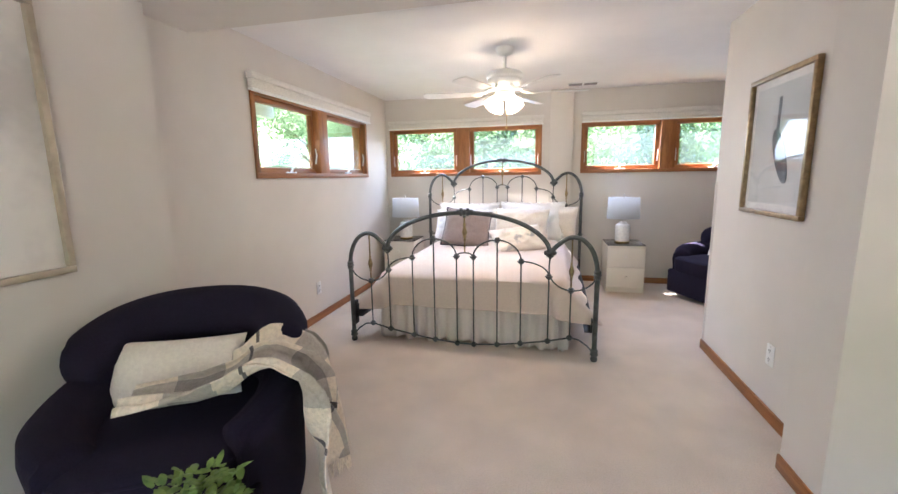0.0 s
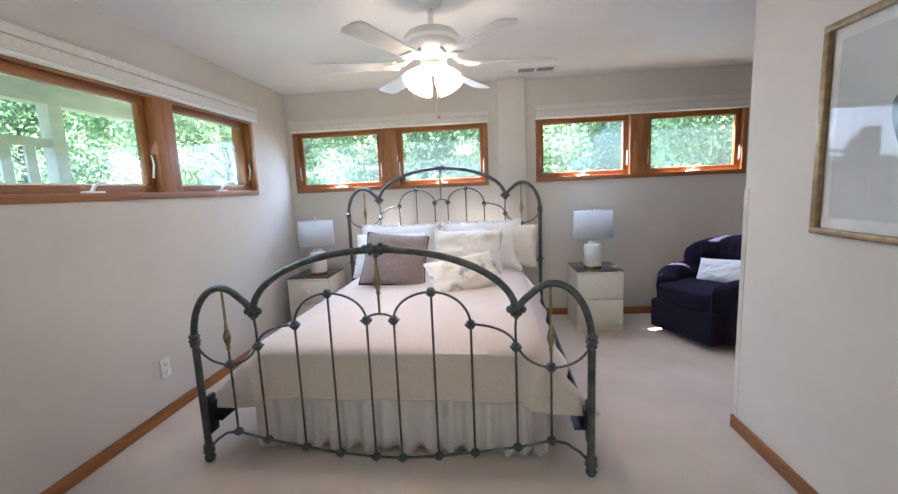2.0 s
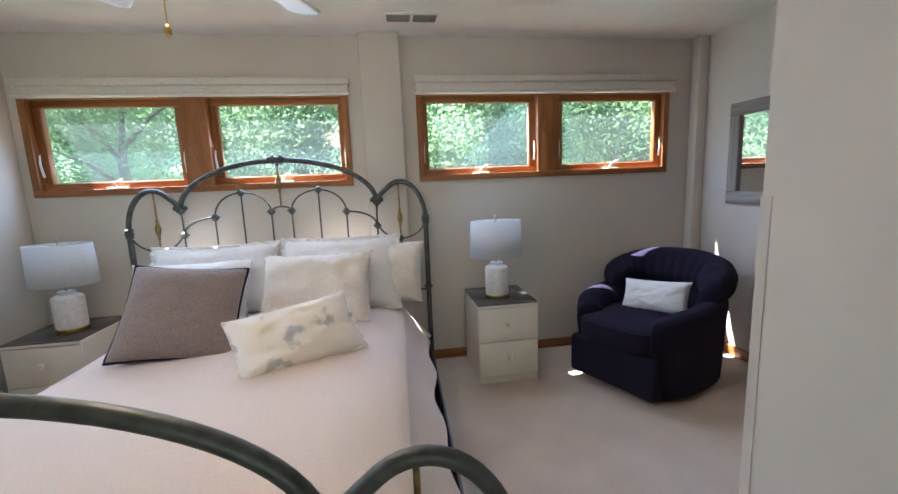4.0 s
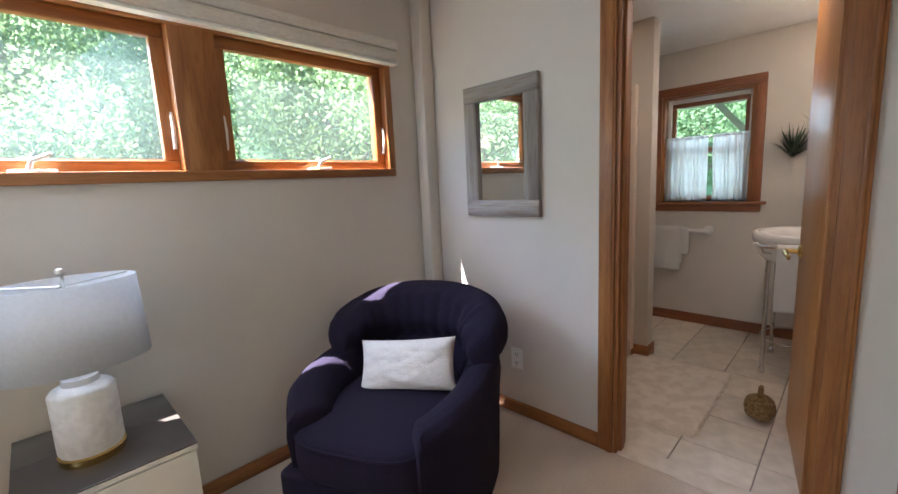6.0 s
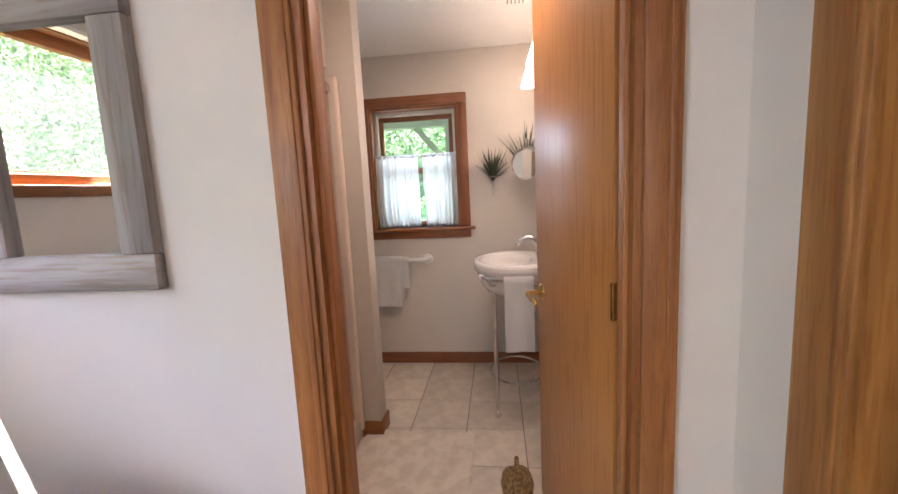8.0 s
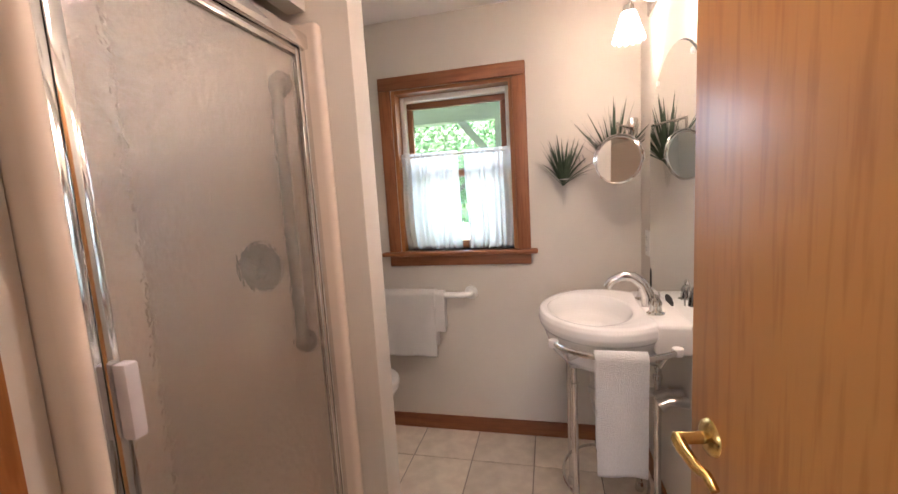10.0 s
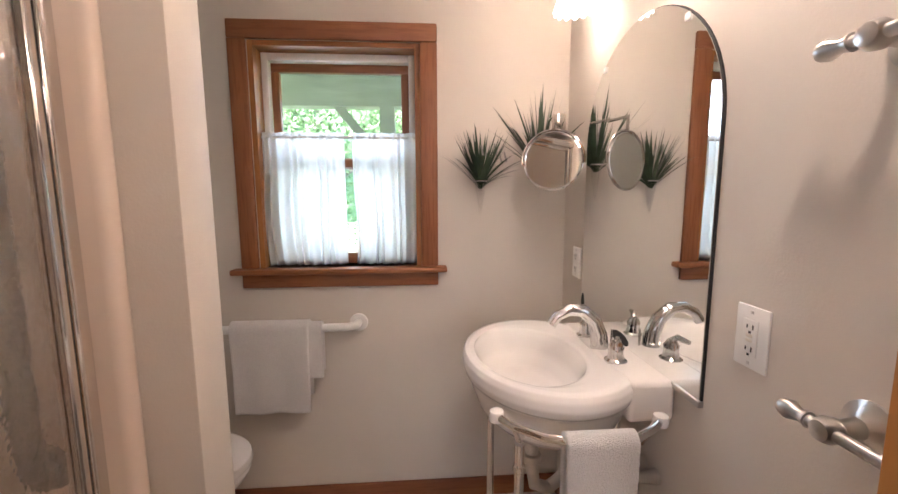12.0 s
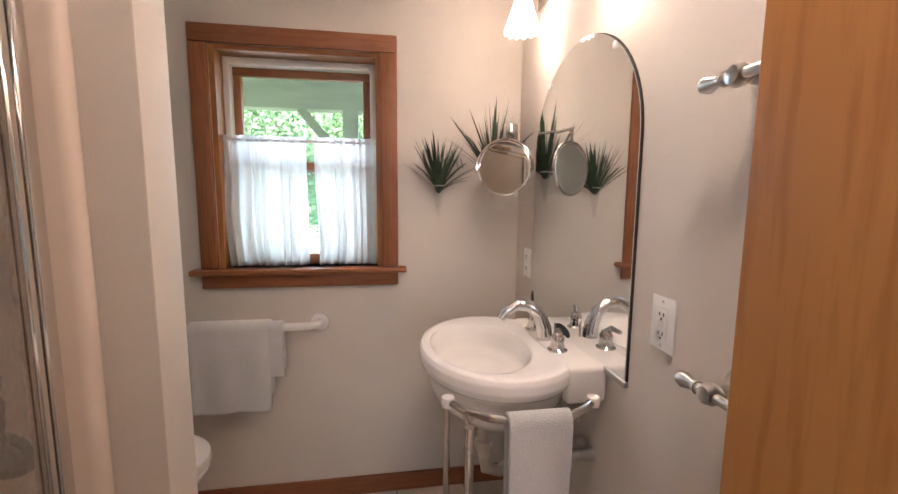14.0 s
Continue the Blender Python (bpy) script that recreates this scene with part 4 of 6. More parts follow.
def pillow(name, w, h, t, mat, at, lean, turn, label, fringe=0.0, spin=0, local=True, wrinkle=0.012, edge=None):
    """A stuffed pillow with pointed corners and wrinkles; it leans back by lean degrees about its lower edge."""
    seed = len(bpy.data.objects)
    bm = bmesh.new()
    n = 29
    for side in (1, -1):
        def f(u, v, side=side):
            a, b = 2 * u - 1, 2 * v - 1
            puff = max(0.0, (1 - abs(a) ** 3.0)) ** 0.55 * max(0.0, (1 - abs(b) ** 3.0)) ** 0.55
            pull = 1 - 0.06 * (1 - b * b) * abs(a) ** 2
            pull2 = 1 - 0.07 * (1 - a * a) * abs(b) ** 2
            wr = wrinkle * (noise.noise((a * 2.4 + seed, b * 2.4, side)) + 0.5 * noise.noise((a * 6 + seed, b * 5, side))) * puff
            fr = fringe * (0.5 + 0.5 * math.sin((a * w + b * h) * 130)) if max(abs(a), abs(b)) > 0.999 else 0
            return (a * (w / 2) * pull + fr * a, side * (t / 2 * puff + wr), h / 2 + b * (h / 2) * pull2 + fr * b)
        surface(n, n, f, bm)
    bmesh.ops.remove_doubles(bm, verts=bm.verts, dist=0.0006)
    ob = part(name, bm, mat, angle=75)
    m = pose(*at, -lean, spin, turn) if not spin else pose(*at, 0, 0, turn) @ pose(0, 0, 0, -lean) @ pose(0, 0, h / 2, 0, spin) @ Matrix.Translation((0, 0, -h / 2))
    ob.matrix_world = (BED_M @ m) if local else m
    if edge:
        kind, size, stuff = edge

        def rim(s, out):
            q = (s % 1.0) * 4
            i, k = int(q), 2 * (q - int(q)) - 1
            a, b = ((k, -1), (1, k), (-k, 1), (-1, -k))[i]
            x = a * (w / 2) * (1 - 0.06 * (1 - b * b) * abs(a) ** 2)
            z = h / 2 + b * (h / 2) * (1 - 0.07 * (1 - a * a) * abs(b) ** 2)
            away = Vector((a ** 5, 0, b ** 5))
            wave = 0.35 * size * (math.sin(s * 2 * math.pi * 31 + seed) + 0.6 * math.sin(s * 2 * math.pi * 53)) * out
            return Vector((x, wave, z)) + away * size * out * (1 + 0.07 * math.sin(s * 2 * math.pi * 43 + seed)) - away * 0.006
        if kind == "piping":
            bm = tube([rim(k / 120, 0.15) for k in range(120)], size, 8, closed=True)
        else:
            bm = surface(320, 5, rim, closed_u=True)
        rf = part(kind, bm, stuff, ob, angle=80)
        if kind != "piping":
            thick(rf, 0.003)
    return tagged(ob, label, "pillow", "pillows on the bed" if local else "")


T = TOP
pillow("sham", 0.74, 0.46, 0.17, COTTON, (-0.40, 1.97, T - 0.01), 27, 2, "white quilted sham propped against the headboard", 0.0, edge=("ruffle", 0.024, COTTON), wrinkle=0.02)
pillow("sham", 0.74, 0.47, 0.17, COTTON, (0.37, 1.95, T - 0.01), 27, -3, "white ribbed sham with ruffled edge propped against the headboard", 0.0, edge=("ruffle", 0.026, COTTON), wrinkle=0.02)
pillow("pillow", 0.60, 0.40, 0.16, CREAMCLOTH, (0.60, 2.05, T - 0.01), 16, -14, "beige pillow tucked behind the white shams")
pillow("pillow", 0.64, 0.42, 0.18, COTTON, (-0.42, 1.70, T - 0.01), 33, 3, "white pillow with fringed edge on the bed", 0.0, edge=("fringe", 0.013, COTTON), wrinkle=0.03)
pillow("pillow", 0.62, 0.43, 0.18, CREAMCLOTH, (0.27, 1.66, T - 0.01), 31, -4, "cream pillow with fringed edge on the bed", 0.0, edge=("fringe", 0.013, COTTON), wrinkle=0.03)
pillow("cushion", 0.52, 0.50, 0.18, TAUPE, (-0.25, 1.30, T - 0.012), 40, 14, "taupe chenille square cushion with dark piping", 0.0, spin=9, edge=("piping", 0.0085, NAVY))
pillow("lumbar_cushion", 0.54, 0.30, 0.15, FLORAL, (0.33, 1.13, T - 0.012), 42, 22, "cream lumbar cushion with grey floral print", 0.0, spin=-7, edge=("fringe", 0.014, FLORAL), wrinkle=0.026)

# ---- nightstands and lamps ----


def nightstand(at, label):
    ob = thing("nightstand", label, "nightstand", at, 0, "nightstands beside the bed")
    w, d, h = 0.40, 0.46, 0.55
    part("body", join(box(-w / 2, 0.018, 0.0, -w / 2 + 0.016, d, h - 0.02), join(box(w / 2 - 0.016, 0.018, 0.0, w / 2, d, h - 0.02), join(box(-w / 2 + 0.016, d - 0.01, 0.03, w / 2 - 0.016, d - 0.004, h - 0.02), box(-w / 2 + 0.016, 0.03, 0.0, w / 2 - 0.016, 0.045, 0.062)))), CREAM, ob)
    part("top", box(-w / 2 - 0.003, -0.003, h - 0.022, w / 2 + 0.003, d, h - 0.006, bevel=0.002), CREAM, ob)
    part("glass_top", box(-w / 2 - 0.003, -0.004, h - 0.006, w / 2 + 0.003, d, h, bevel=0.0015), DARKTOP, ob, "dark glass top plate")
    for z0, z1 in ((0.066, 0.292), (0.297, 0.522)):
        dr = part("drawer", box(-w / 2 + 0.002, 0.0, z0, w / 2 - 0.002, 0.018, z1, bevel=0.0025), CREAM, ob)
        part("knob", moved(lathe([(0.008, 0), (0.007, 0.010), (0.016, 0.017), (0.019, 0.024), (0.014, 0.032), (0, 0.034)], 18), pose(0, 0, (z0 + z1) / 2 + 0.01, 90)), CREAM, dr, "round cream knob")
    return ob


nightstand((1.14, 4.555, 0), "cream two-drawer nightstand with dark glass top beside the armchair")
nightstand((-1.55, 4.56, 0), "cream two-drawer nightstand with dark glass top in the corner")


def table_lamp(at, label):
    ob = thing("table_lamp", label, "lamp", at, 0, "table lamps")
    part("foot", lathe([(0, 0), (0.078, 0), (0.080, 0.006), (0.080, 0.022), (0.074, 0.026), (0, 0.026)], 36), BRASS, ob, "thin brass foot")
    part("base", lathe([(0.0, 0.026), (0.074, 0.026), (0.078, 0.036), (0.078, 0.205), (0.070, 0.216), (0.045, 0.228), (0.042, 0.245), (0.0, 0.245)], 40), CERAMIC, ob, "white ribbed ceramic cylinder")
    part("stem", tube([(0, 0, 0.24), (0, 0, 0.545)], 0.006), STEEL, ob)
    sh = part("shade", surface(48, 2, lambda u, v: ((0.178 - 0.01 * v) * math.cos(2 * math.pi * u), (0.128 - 0.008 * v) * math.sin(2 * math.pi * u), 0.285 + 0.24 * v), closed_u=True), SHADE, ob, "white drum shade")
    thick(sh, 0.003)
    for k in range(3):
        a = 2 * math.pi * k / 3 + 0.4
        part("spider", tube([(0, 0, 0.512), (0.167 * math.cos(a), 0.119 * math.sin(a), 0.522)], 0.002, 6), STEEL, ob)
    part("finial", lathe([(0, 0.53), (0.008, 0.532), (0.006, 0.542), (0.012, 0.550), (0.009, 0.562), (0, 0.566)], 16), STEEL, ob)
    return ob


table_lamp((1.115, 4.735, 0.55), "white drum-shade lamp with ceramic cylinder base on the nightstand")
table_lamp((-1.51, 4.76, 0.55), "white drum-shade lamp with ceramic cylinder base in the corner")

# ---- armchairs ----


def outline(a, k=1.0, hx=0.395, hy=0.39):
    """Tub plan at angle a (0 = back, +-180 = front): a squarish oval."""
    c, s = math.cos(a), math.sin(a)
    r = (abs(s / hx) ** 2.6 + abs(c / hy) ** 2.6) ** (-1 / 2.6)
    return r * s * k, r * c * k


def dome(bm, loop, way, depth):
    """Closes the open end of an upholstered roll with a padded, rounded end."""
    c = sum((v.co for v in loop), Vector()) / len(loop)
    way = way.normalized()
    prev = loop
    for k, out in ((0.93, 0.45), (0.78, 0.78), (0.5, 0.95)):
        ring = [bm.verts.new(c + (v.co - c) * k + way * depth * out) for v in loop]
        for a in range(len(loop)):
            b = (a + 1) % len(loop)
            bm.faces.new((prev[a], prev[b], ring[b], ring[a]))
        prev = ring
    mid = bm.verts.new(c + way * depth)
    for a in range(len(loop)):
        bm.faces.new((prev[a], prev[(a + 1) % len(loop)], mid))


def armchair(at, turn, label, pleats=True, size=(0.99, 1.09, 0.985)):
    ob = thing("armchair", label, "armchair", at, turn, "navy tub armchairs")
    ob.scale = size
    # wraparound body with arms
    A = radians(142)

    def height(a):
        f = abs(a) / A
        return 0.605 - 0.06 * f ** 1.6 - 0.03 * max(0, f - 0.86) / 0.14

    def shell(u, v):
        a = (2 * u - 1) * A
        ox, oy = outline(a)
        h = height(a)
        t = 0.155
        sec = [(1.0, 0.05), (1.01, 0.15), (1.02, 0.28), (1.035, h - 0.14), (1.05, h - 0.08), (1.035, h - 0.03), (0.98, h - 0.004), (0.90, h), (0.80, h - 0.01), (0.70, h - 0.04), (0.63, h - 0.09), (0.60, h - 0.16), (0.60, 0.25), (0.60, 0.05)]
        x = v * (len(sec) - 1)
        i = min(int(x), len(sec) - 2)
        k = sec[i][0] + (sec[i + 1][0] - sec[i][0]) * (x - i)
        z = sec[i][1] + (sec[i + 1][1] - sec[i][1]) * (x - i)
        return (ox * k, oy * k, z)
    bm = surface(61, 40, shell)
    bm.verts.ensure_lookup_table()
    for loop in [[bm.verts[j * 61 + col] for j in range(40)] for col in (0, 60)]:
        dome(bm, loop, Vector((0, -1, 0)), 0.05)
    part("body", bm, NAVY, ob, angle=60)
    part("front_panel", box(-0.30, -0.395, 0.05, 0.30, -0.30, 0.305, bevel=0.02, seg=3), NAVY, ob)
    # seat cushion, front edge rounded, with piping
    def seat(u, v):
        a = 2 * math.pi * u
        hx, hy = 0.285, 0.325
        c, s = math.cos(a), math.sin(a)
        r = (abs(c / hx) ** 4 + abs(s / hy) ** 4) ** -0.25
        prof = [(0.0, 0.30), (0.97, 0.30), (1.0, 0.32), (1.012, 0.36), (1.012, 0.40), (1.0, 0.43), (0.96, 0.447), (0.6, 0.462), (0.0, 0.468)]
        x = v * (len(prof) - 1)
        i = min(int(x), len(prof) - 2)
        k = prof[i][0] + (prof[i + 1][0] - prof[i][0]) * (x - i)
        z = prof[i][1] + (prof[i + 1][1] - prof[i][1]) * (x - i)
        return (r * c * k, r * s * k - 0.085, z)
    st = part("seat_cushion", surface(56, 25, seat, closed_u=True), NAVY, ob, angle=75)
    def rim(z):
        pts = []
        for j in range(64):
            a = 2 * math.pi * j / 64
            c, s = math.cos(a), math.sin(a)
            r = (abs(c / 0.285) ** 4 + abs(s / 0.325) ** 4) ** -0.25
            pts.append((r * c, r * s - 0.085, z))
        return pts
    part("piping", tube(rim(0.434), 0.005, 6, closed=True), NAVY, st)
    # back: a fan-shaped cushion that rolls over the top and overhangs the arms
    B = radians(76)

    def back(u, v):
        a = (2 * u - 1) * B
        f = abs(a) / B
        ox, oy = outline(a, 1.0)
        top = 0.825 - 0.105 * f ** 2.2
        pl = 0.0045 * math.cos(a * 26) * (1 if pleats and f < 0.70 and v < 0.42 else 0)
        if pleats:
            pl -= 0.014 * math.exp(-((f - 0.74) / 0.025) ** 2)
        lip = min(0.62, top - 0.13)
        sec = [(0.62, 0.40), (0.66, 0.50), (0.70, lip - 0.025), (0.655, lip), (0.635, lip + 0.03), (0.655, lip + 0.065), (0.74, top - 0.04), (0.86, top - 0.008), (1.0, top), (1.08, top - 0.018), (1.13, top - 0.06), (1.125, top - 0.105), (1.08, top - 0.14), (1.03, top - 0.15), (0.9, 0.45), (0.7, 0.40)]
        x = v * (len(sec) - 1)
        i = min(int(x), len(sec) - 2)
        k = sec[i][0] + (sec[i + 1][0] - sec[i][0]) * (x - i)
        z = sec[i][1] + (sec[i + 1][1] - sec[i][1]) * (x - i)
        if z > top - 0.15 and f > 0.9:
            k += (0.9 - k) * ((f - 0.9) / 0.1) ** 2 * 0.25
        sh = 1 + (pl / 0.3 if v < 0.58 else 0)
        return (ox * k * sh, oy * k * sh + 0.01, z)
    bm = surface(73, 44, back)
    bm.verts.ensure_lookup_table()
    for loop in [[bm.verts[j * 73 + col] for j in range(44)] for col in (0, 72)]:
        dome(bm, loop, Vector((0.25 * (1 if loop[0].co.x > 0 else -1), -1, -0.25)), 0.055)
    part("backrest", bm, NAVY, ob, angle=75)
    part("swivel_base", lathe([(0, 0), (0.26, 0), (0.27, 0.02), (0.26, 0.05), (0, 0.05)], 32), BLACK, ob, "dark round swivel base")
    return ob


CH1 = ((2.09, 4.49, 0), -65)
armchair(*CH1, "navy tub armchair with pleated rolled back below the window")
pillow("lumbar_pillow", 0.43, 0.22, 0.12, COTTON, (2.075, 4.45, 0.445), 26, -60, "white fluffy lumbar pillow on the armchair", spin=-5, local=False)
CH2 = ((-1.175, 0.95, 0), 28)
armchair(*CH2, "navy tub armchair with a throw over its arm", False, (1.08, 1.12, 1.0))
pillow("lumbar_pillow", 0.52, 0.27, 0.13, CREAMCLOTH, (-1.235, 0.945, 0.445), 34, 24, "cream lumbar pillow on the armchair", local=False)


def throw_point(u, v):
    """The throw in the chair's own frame: from the seat up over the arm and down its outside, in folds."""
    path = [(-0.14, 0.485), (-0.04, 0.49), (0.08, 0.505), (0.19, 0.545), (0.265, 0.605), (0.335, 0.632), (0.40, 0.60), (0.43, 0.52), (0.445, 0.40), (0.455, 0.28), (0.46, 0.16)]
    x = v * (len(path) - 1)
    i = min(int(x), len(path) - 2)
    px = path[i][0] + (path[i + 1][0] - path[i][0]) * (x - i)
    pz = path[i][1] + (path[i + 1][1] - path[i][1]) * (x - i)
    wide = 0.26 + 0.20 * min(1.0, v * 1.8)
    y = -0.315 + wide * u + 0.10 * (1 - v) ** 2 + 0.02 * math.sin(6 * v + 2 * u)
    drift = 2.2 * noise.noise((u * 1.6, v * 2.4, 7))
    fold = 0.030 * math.sin(u * 13 + 3.0 * v + drift) + 0.016 * math.sin(u * 29 + 6 * v - drift) + 0.014 * noise.noise((u * 4, v * 5, 2))
    y += 0.03 * math.sin(u * 13 + 3.0 * v + drift + 1.3) * (0.5 + v)
    hang = min(1.0, max(0.0, (v - 0.45) / 0.2))
    px += (fold + 0.05) * hang * (0.7 + 0.5 * v)
    pz += (fold + 0.052) * (1 - hang) * 0.9 + 0.012 + 0.03 * math.sin(u * 5) * hang * (v > 0.8)
    return (px, y, pz)


th = thing("throw_blanket", "cream and grey plaid fringed throw over the chair arm", "blanket", CH2[0], CH2[1])
th.scale = (1.08, 1.12, 1.0)
th_cloth = part("cloth", surface(90, 70, throw_point), THROW, th, angle=80)
thick(th_cloth, 0.008)
fr = bmesh.new()
for k in range(64):
    u = (k + 0.5) / 64
    q = Vector(throw_point(u, 1.0))
    j = random.uniform(-0.012, 0.012)
    tube([q, q + Vector((0.004, j, -0.03)), q + Vector((0.006 + j, j * 1.6, -0.062))], [0.0035, 0.003, 0.002], 5, fr)
part("fringe", fr, THROW, th)

# ---- plant by the armchair ----
pl = thing("potted_plant", "bushy light-green plant in a grey pot on the carpet", "plant", (-0.66, 0.46, 0))
part("pot", lathe([(0, 0), (0.10, 0), (0.115, 0.02), (0.15, 0.36), (0.155, 0.40), (0.14, 0.40), (0.135, 0.37), (0, 0.36)], 32), POT, pl)


def leaf_blade(bm, base, tip, width, sag, n=4):
    b, t = Vector(base), Vector(tip)
    way = t - b
    side = way.cross(Vector((0, 0, 1))).normalized() if abs(way.x) + abs(way.y) > 1e-4 else Vector((1, 0, 0))
    prev = None
    for k in range(n + 1):
        f = k / n
        w = width * (math.sin(math.pi * (0.12 + 0.88 * f)) if k < n else 0.02)
        c = b + way * f + Vector((0, 0, -sag * f * f))
        pair = (bm.verts.new(c - side * w / 2), bm.verts.new(c + side * w / 2 + Vector((0, 0, 0.15 * w))))
        if prev:
            bm.faces.new((prev[0], prev[1], pair[1], pair[0]))
        prev = pair


rnd = random.Random(7)
bm = bmesh.new()
for k in range(520):
    a, r, z = rnd.uniform(0, 6.28), 0.125 * rnd.random() ** 0.5, rnd.uniform(0.36, 0.55)
    r *= (1 - max(0, z - 0.5) * 3)
    b = Vector((r * math.cos(a), r * math.sin(a), z))
    leaf_blade(bm, b, b + Vector((rnd.uniform(-1, 1), rnd.uniform(-1, 1), rnd.uniform(0.1, 1.1))).normalized() * rnd.uniform(0.03, 0.055), 0.022, 0.01)
part("foliage", bm, PLANT, pl)

# ---- ceiling fan ----
fan = thing("ceiling_fan", "white six-blade ceiling fan with lit frosted glass shades", "ceiling fan", (-0.11, 3.2, CEILING))
FANWHITE = material("fan_white", (0.74, 0.72, 0.68), 0.4, scale=5)
part("canopy", lathe([(0, 0), (0.072, 0), (0.074, -0.015), (0.06, -0.045), (0.03, -0.065), (0, -0.065)], 32), FANWHITE, fan)
part("downrod", tube([(0, 0, -0.06), (0, 0, -0.17)], 0.014, 14), FANWHITE, fan)
part("motor_housing", lathe([(0, -0.155), (0.03, -0.158), (0.075, -0.170), (0.125, -0.185), (0.145, -0.205), (0.147, -0.225), (0.135, -0.24), (0.138, -0.25), (0.128, -0.275), (0.10, -0.30), (0.07, -0.31), (0.05, -0.33), (0, -0.335)], 44), FANWHITE, fan)
for k in range(6):
    a = radians(6 + 60 * k)
    m = Matrix.Rotation(a, 4, "Z") @ pose(0, 0, -0.345, 9)
    bm = bmesh.new()
    def blade(u, v):
        x = 0.19 + 0.47 * u
        wdt = 0.046 + 0.016 * u
        if u > 0.93:
            wdt *= math.sqrt(max(0.05, 1 - ((u - 0.93) / 0.07) ** 2 * 0.75))
        return (x, (2 * v - 1) * wdt, 0.0)
    bl = part("blade", moved(surface(22, 9, blade), m), FANWHITE, fan)
    thick(bl, 0.006)
    part("blade_iron", moved(join(tube([(0.10, 0, 0.055), (0.15, 0, 0.012), (0.20, 0, 0.004)], [0.014, 0.012, 0.010]), box(0.18, -0.035, -0.010, 0.26, 0.035, -0.004, bevel=0.003)), m), FANWHITE, bl)
lk = part("light_kit", lathe([(0, -0.33), (0.05, -0.335), (0.062, -0.35), (0.055, -0.375), (0.03, -0.39), (0, -0.395)], 28), FANWHITE, fan)
for k in range(4):
    m = Matrix.Rotation(radians(45 + 90 * k), 4, "Z") @ pose(0.052, 0, -0.365, 0, -38)
    def bell(u, v):
        r = 0.024 + 0.045 * v ** 0.8 + (0.004 * math.cos(u * 2 * math.pi * 12) * v)
        return (r * math.cos(2 * math.pi * u), r * math.sin(2 * math.pi * u), -0.02 - 0.10 * v)
    b = part("glass_shade", moved(surface(48, 10, bell, closed_u=True), m), FANGLOW, lk, "lit frosted tulip glass")
    thick(b, 0.003)
part("pull_chain", tube([(0.02, 0, -0.39), (0.02, 0, -0.60)], 0.002, 6), BRASS, fan)
part("chain_knob", lathe([(0, -0.63), (0.007, -0.625), (0.009, -0.612), (0.004, -0.60), (0, -0.598)], 12, at=(0.02, 0, 0)), BRASS, fan)

vent = thing("ceiling_vent", "white slotted air vent in the bedroom ceiling", "vent", (0.62, 4.74, CEILING))
part("frame", box(-0.17, -0.07, -0.008, 0.17, 0.07, 0.0, bevel=0.003), WHITE, vent)
for sx in (-0.08, 0.08):
    for k in range(6):
        part("slat", moved(box(-0.07, -0.006, -0.0015, 0.07, 0.006, 0.0015), pose(sx, -0.045 + 0.018 * k, -0.010, 35)), POT, vent)

# ---- pictures and mirror ----
pic = thing("framed_picture", "framed grey wash print with tall slate shapes behind glass", "picture", (P, 2.29, 1.478), 90)


def frame_bars(parent, w, h, bar, depth, mat, inset=0.0, name="frame_bar", bev=0.004, mat_h=None):
    for s in (-1, 1):
        part(name, box(-w / 2, inset, s * (h / 2 - bar / 2) - bar / 2, w / 2, inset + depth, s * (h / 2 - bar / 2) + bar / 2, bevel=bev), mat_h or mat, parent)
        part(name, box(s * (w / 2 - bar / 2) - bar / 2, inset, -h / 2 + bar, s * (w / 2 - bar / 2) + bar / 2, inset + depth, h / 2 - bar, bevel=bev), mat, parent)


frame_bars(pic, 0.63, 0.76, 0.024, 0.03, GOLDFRAME)
part("backing", box(-0.30, 0.002, -0.365, 0.30, 0.006, 0.365), PAPER, pic)
part("print", box(-0.255, 0.006, -0.315, 0.255, 0.0075, 0.315), WASH, pic)
part("painted_shape", moved(lathe([(0, -0.0006), (0.16, -0.0006), (0.16, 0.0006), (0, 0.0006)], 28, squash=0.34), pose(-0.045, 0.0085, -0.06, 90, 0, 0) @ pose(0, 0, 0, 0, 0, 62)), INK, pic, "dark slate oval on the print")
part("painted_shape", box(-0.012, 0.0078, 0.05, 0.014, 0.009, 0.25), INK, pic, "dark slate stroke on the print")
g = part("glass", box(-0.292, 0.012, -0.357, 0.292, 0.015, 0.357), PICGLASS, pic)
g.visible_shadow = False

pic2 = thing("framed_picture", "large pale abstract print in a champagne frame", "picture", (-1.73, 0.60, 1.50), -90)
frame_bars(pic2, 0.80, 1.07, 0.028, 0.03, material("champagne_frame", (0.46, 0.39, 0.29), 0.4, 0.3, scale=20))
part("print", box(-0.375, 0.002, -0.51, 0.375, 0.008, 0.51), WASH2, pic2)

mir = thing("wall_mirror", "rectangular mirror in a weathered grey wood frame", "mirror", (E, 4.498, 1.457), 90)
frame_bars(mir, 0.47, 0.688, 0.085, 0.032, GREYWOOD, bev=0.005, mat_h=GREYWOOD_X)
part("mirror_glass", box(-0.152, 0.004, -0.261, 0.152, 0.012, 0.261), MIRROR, mir)

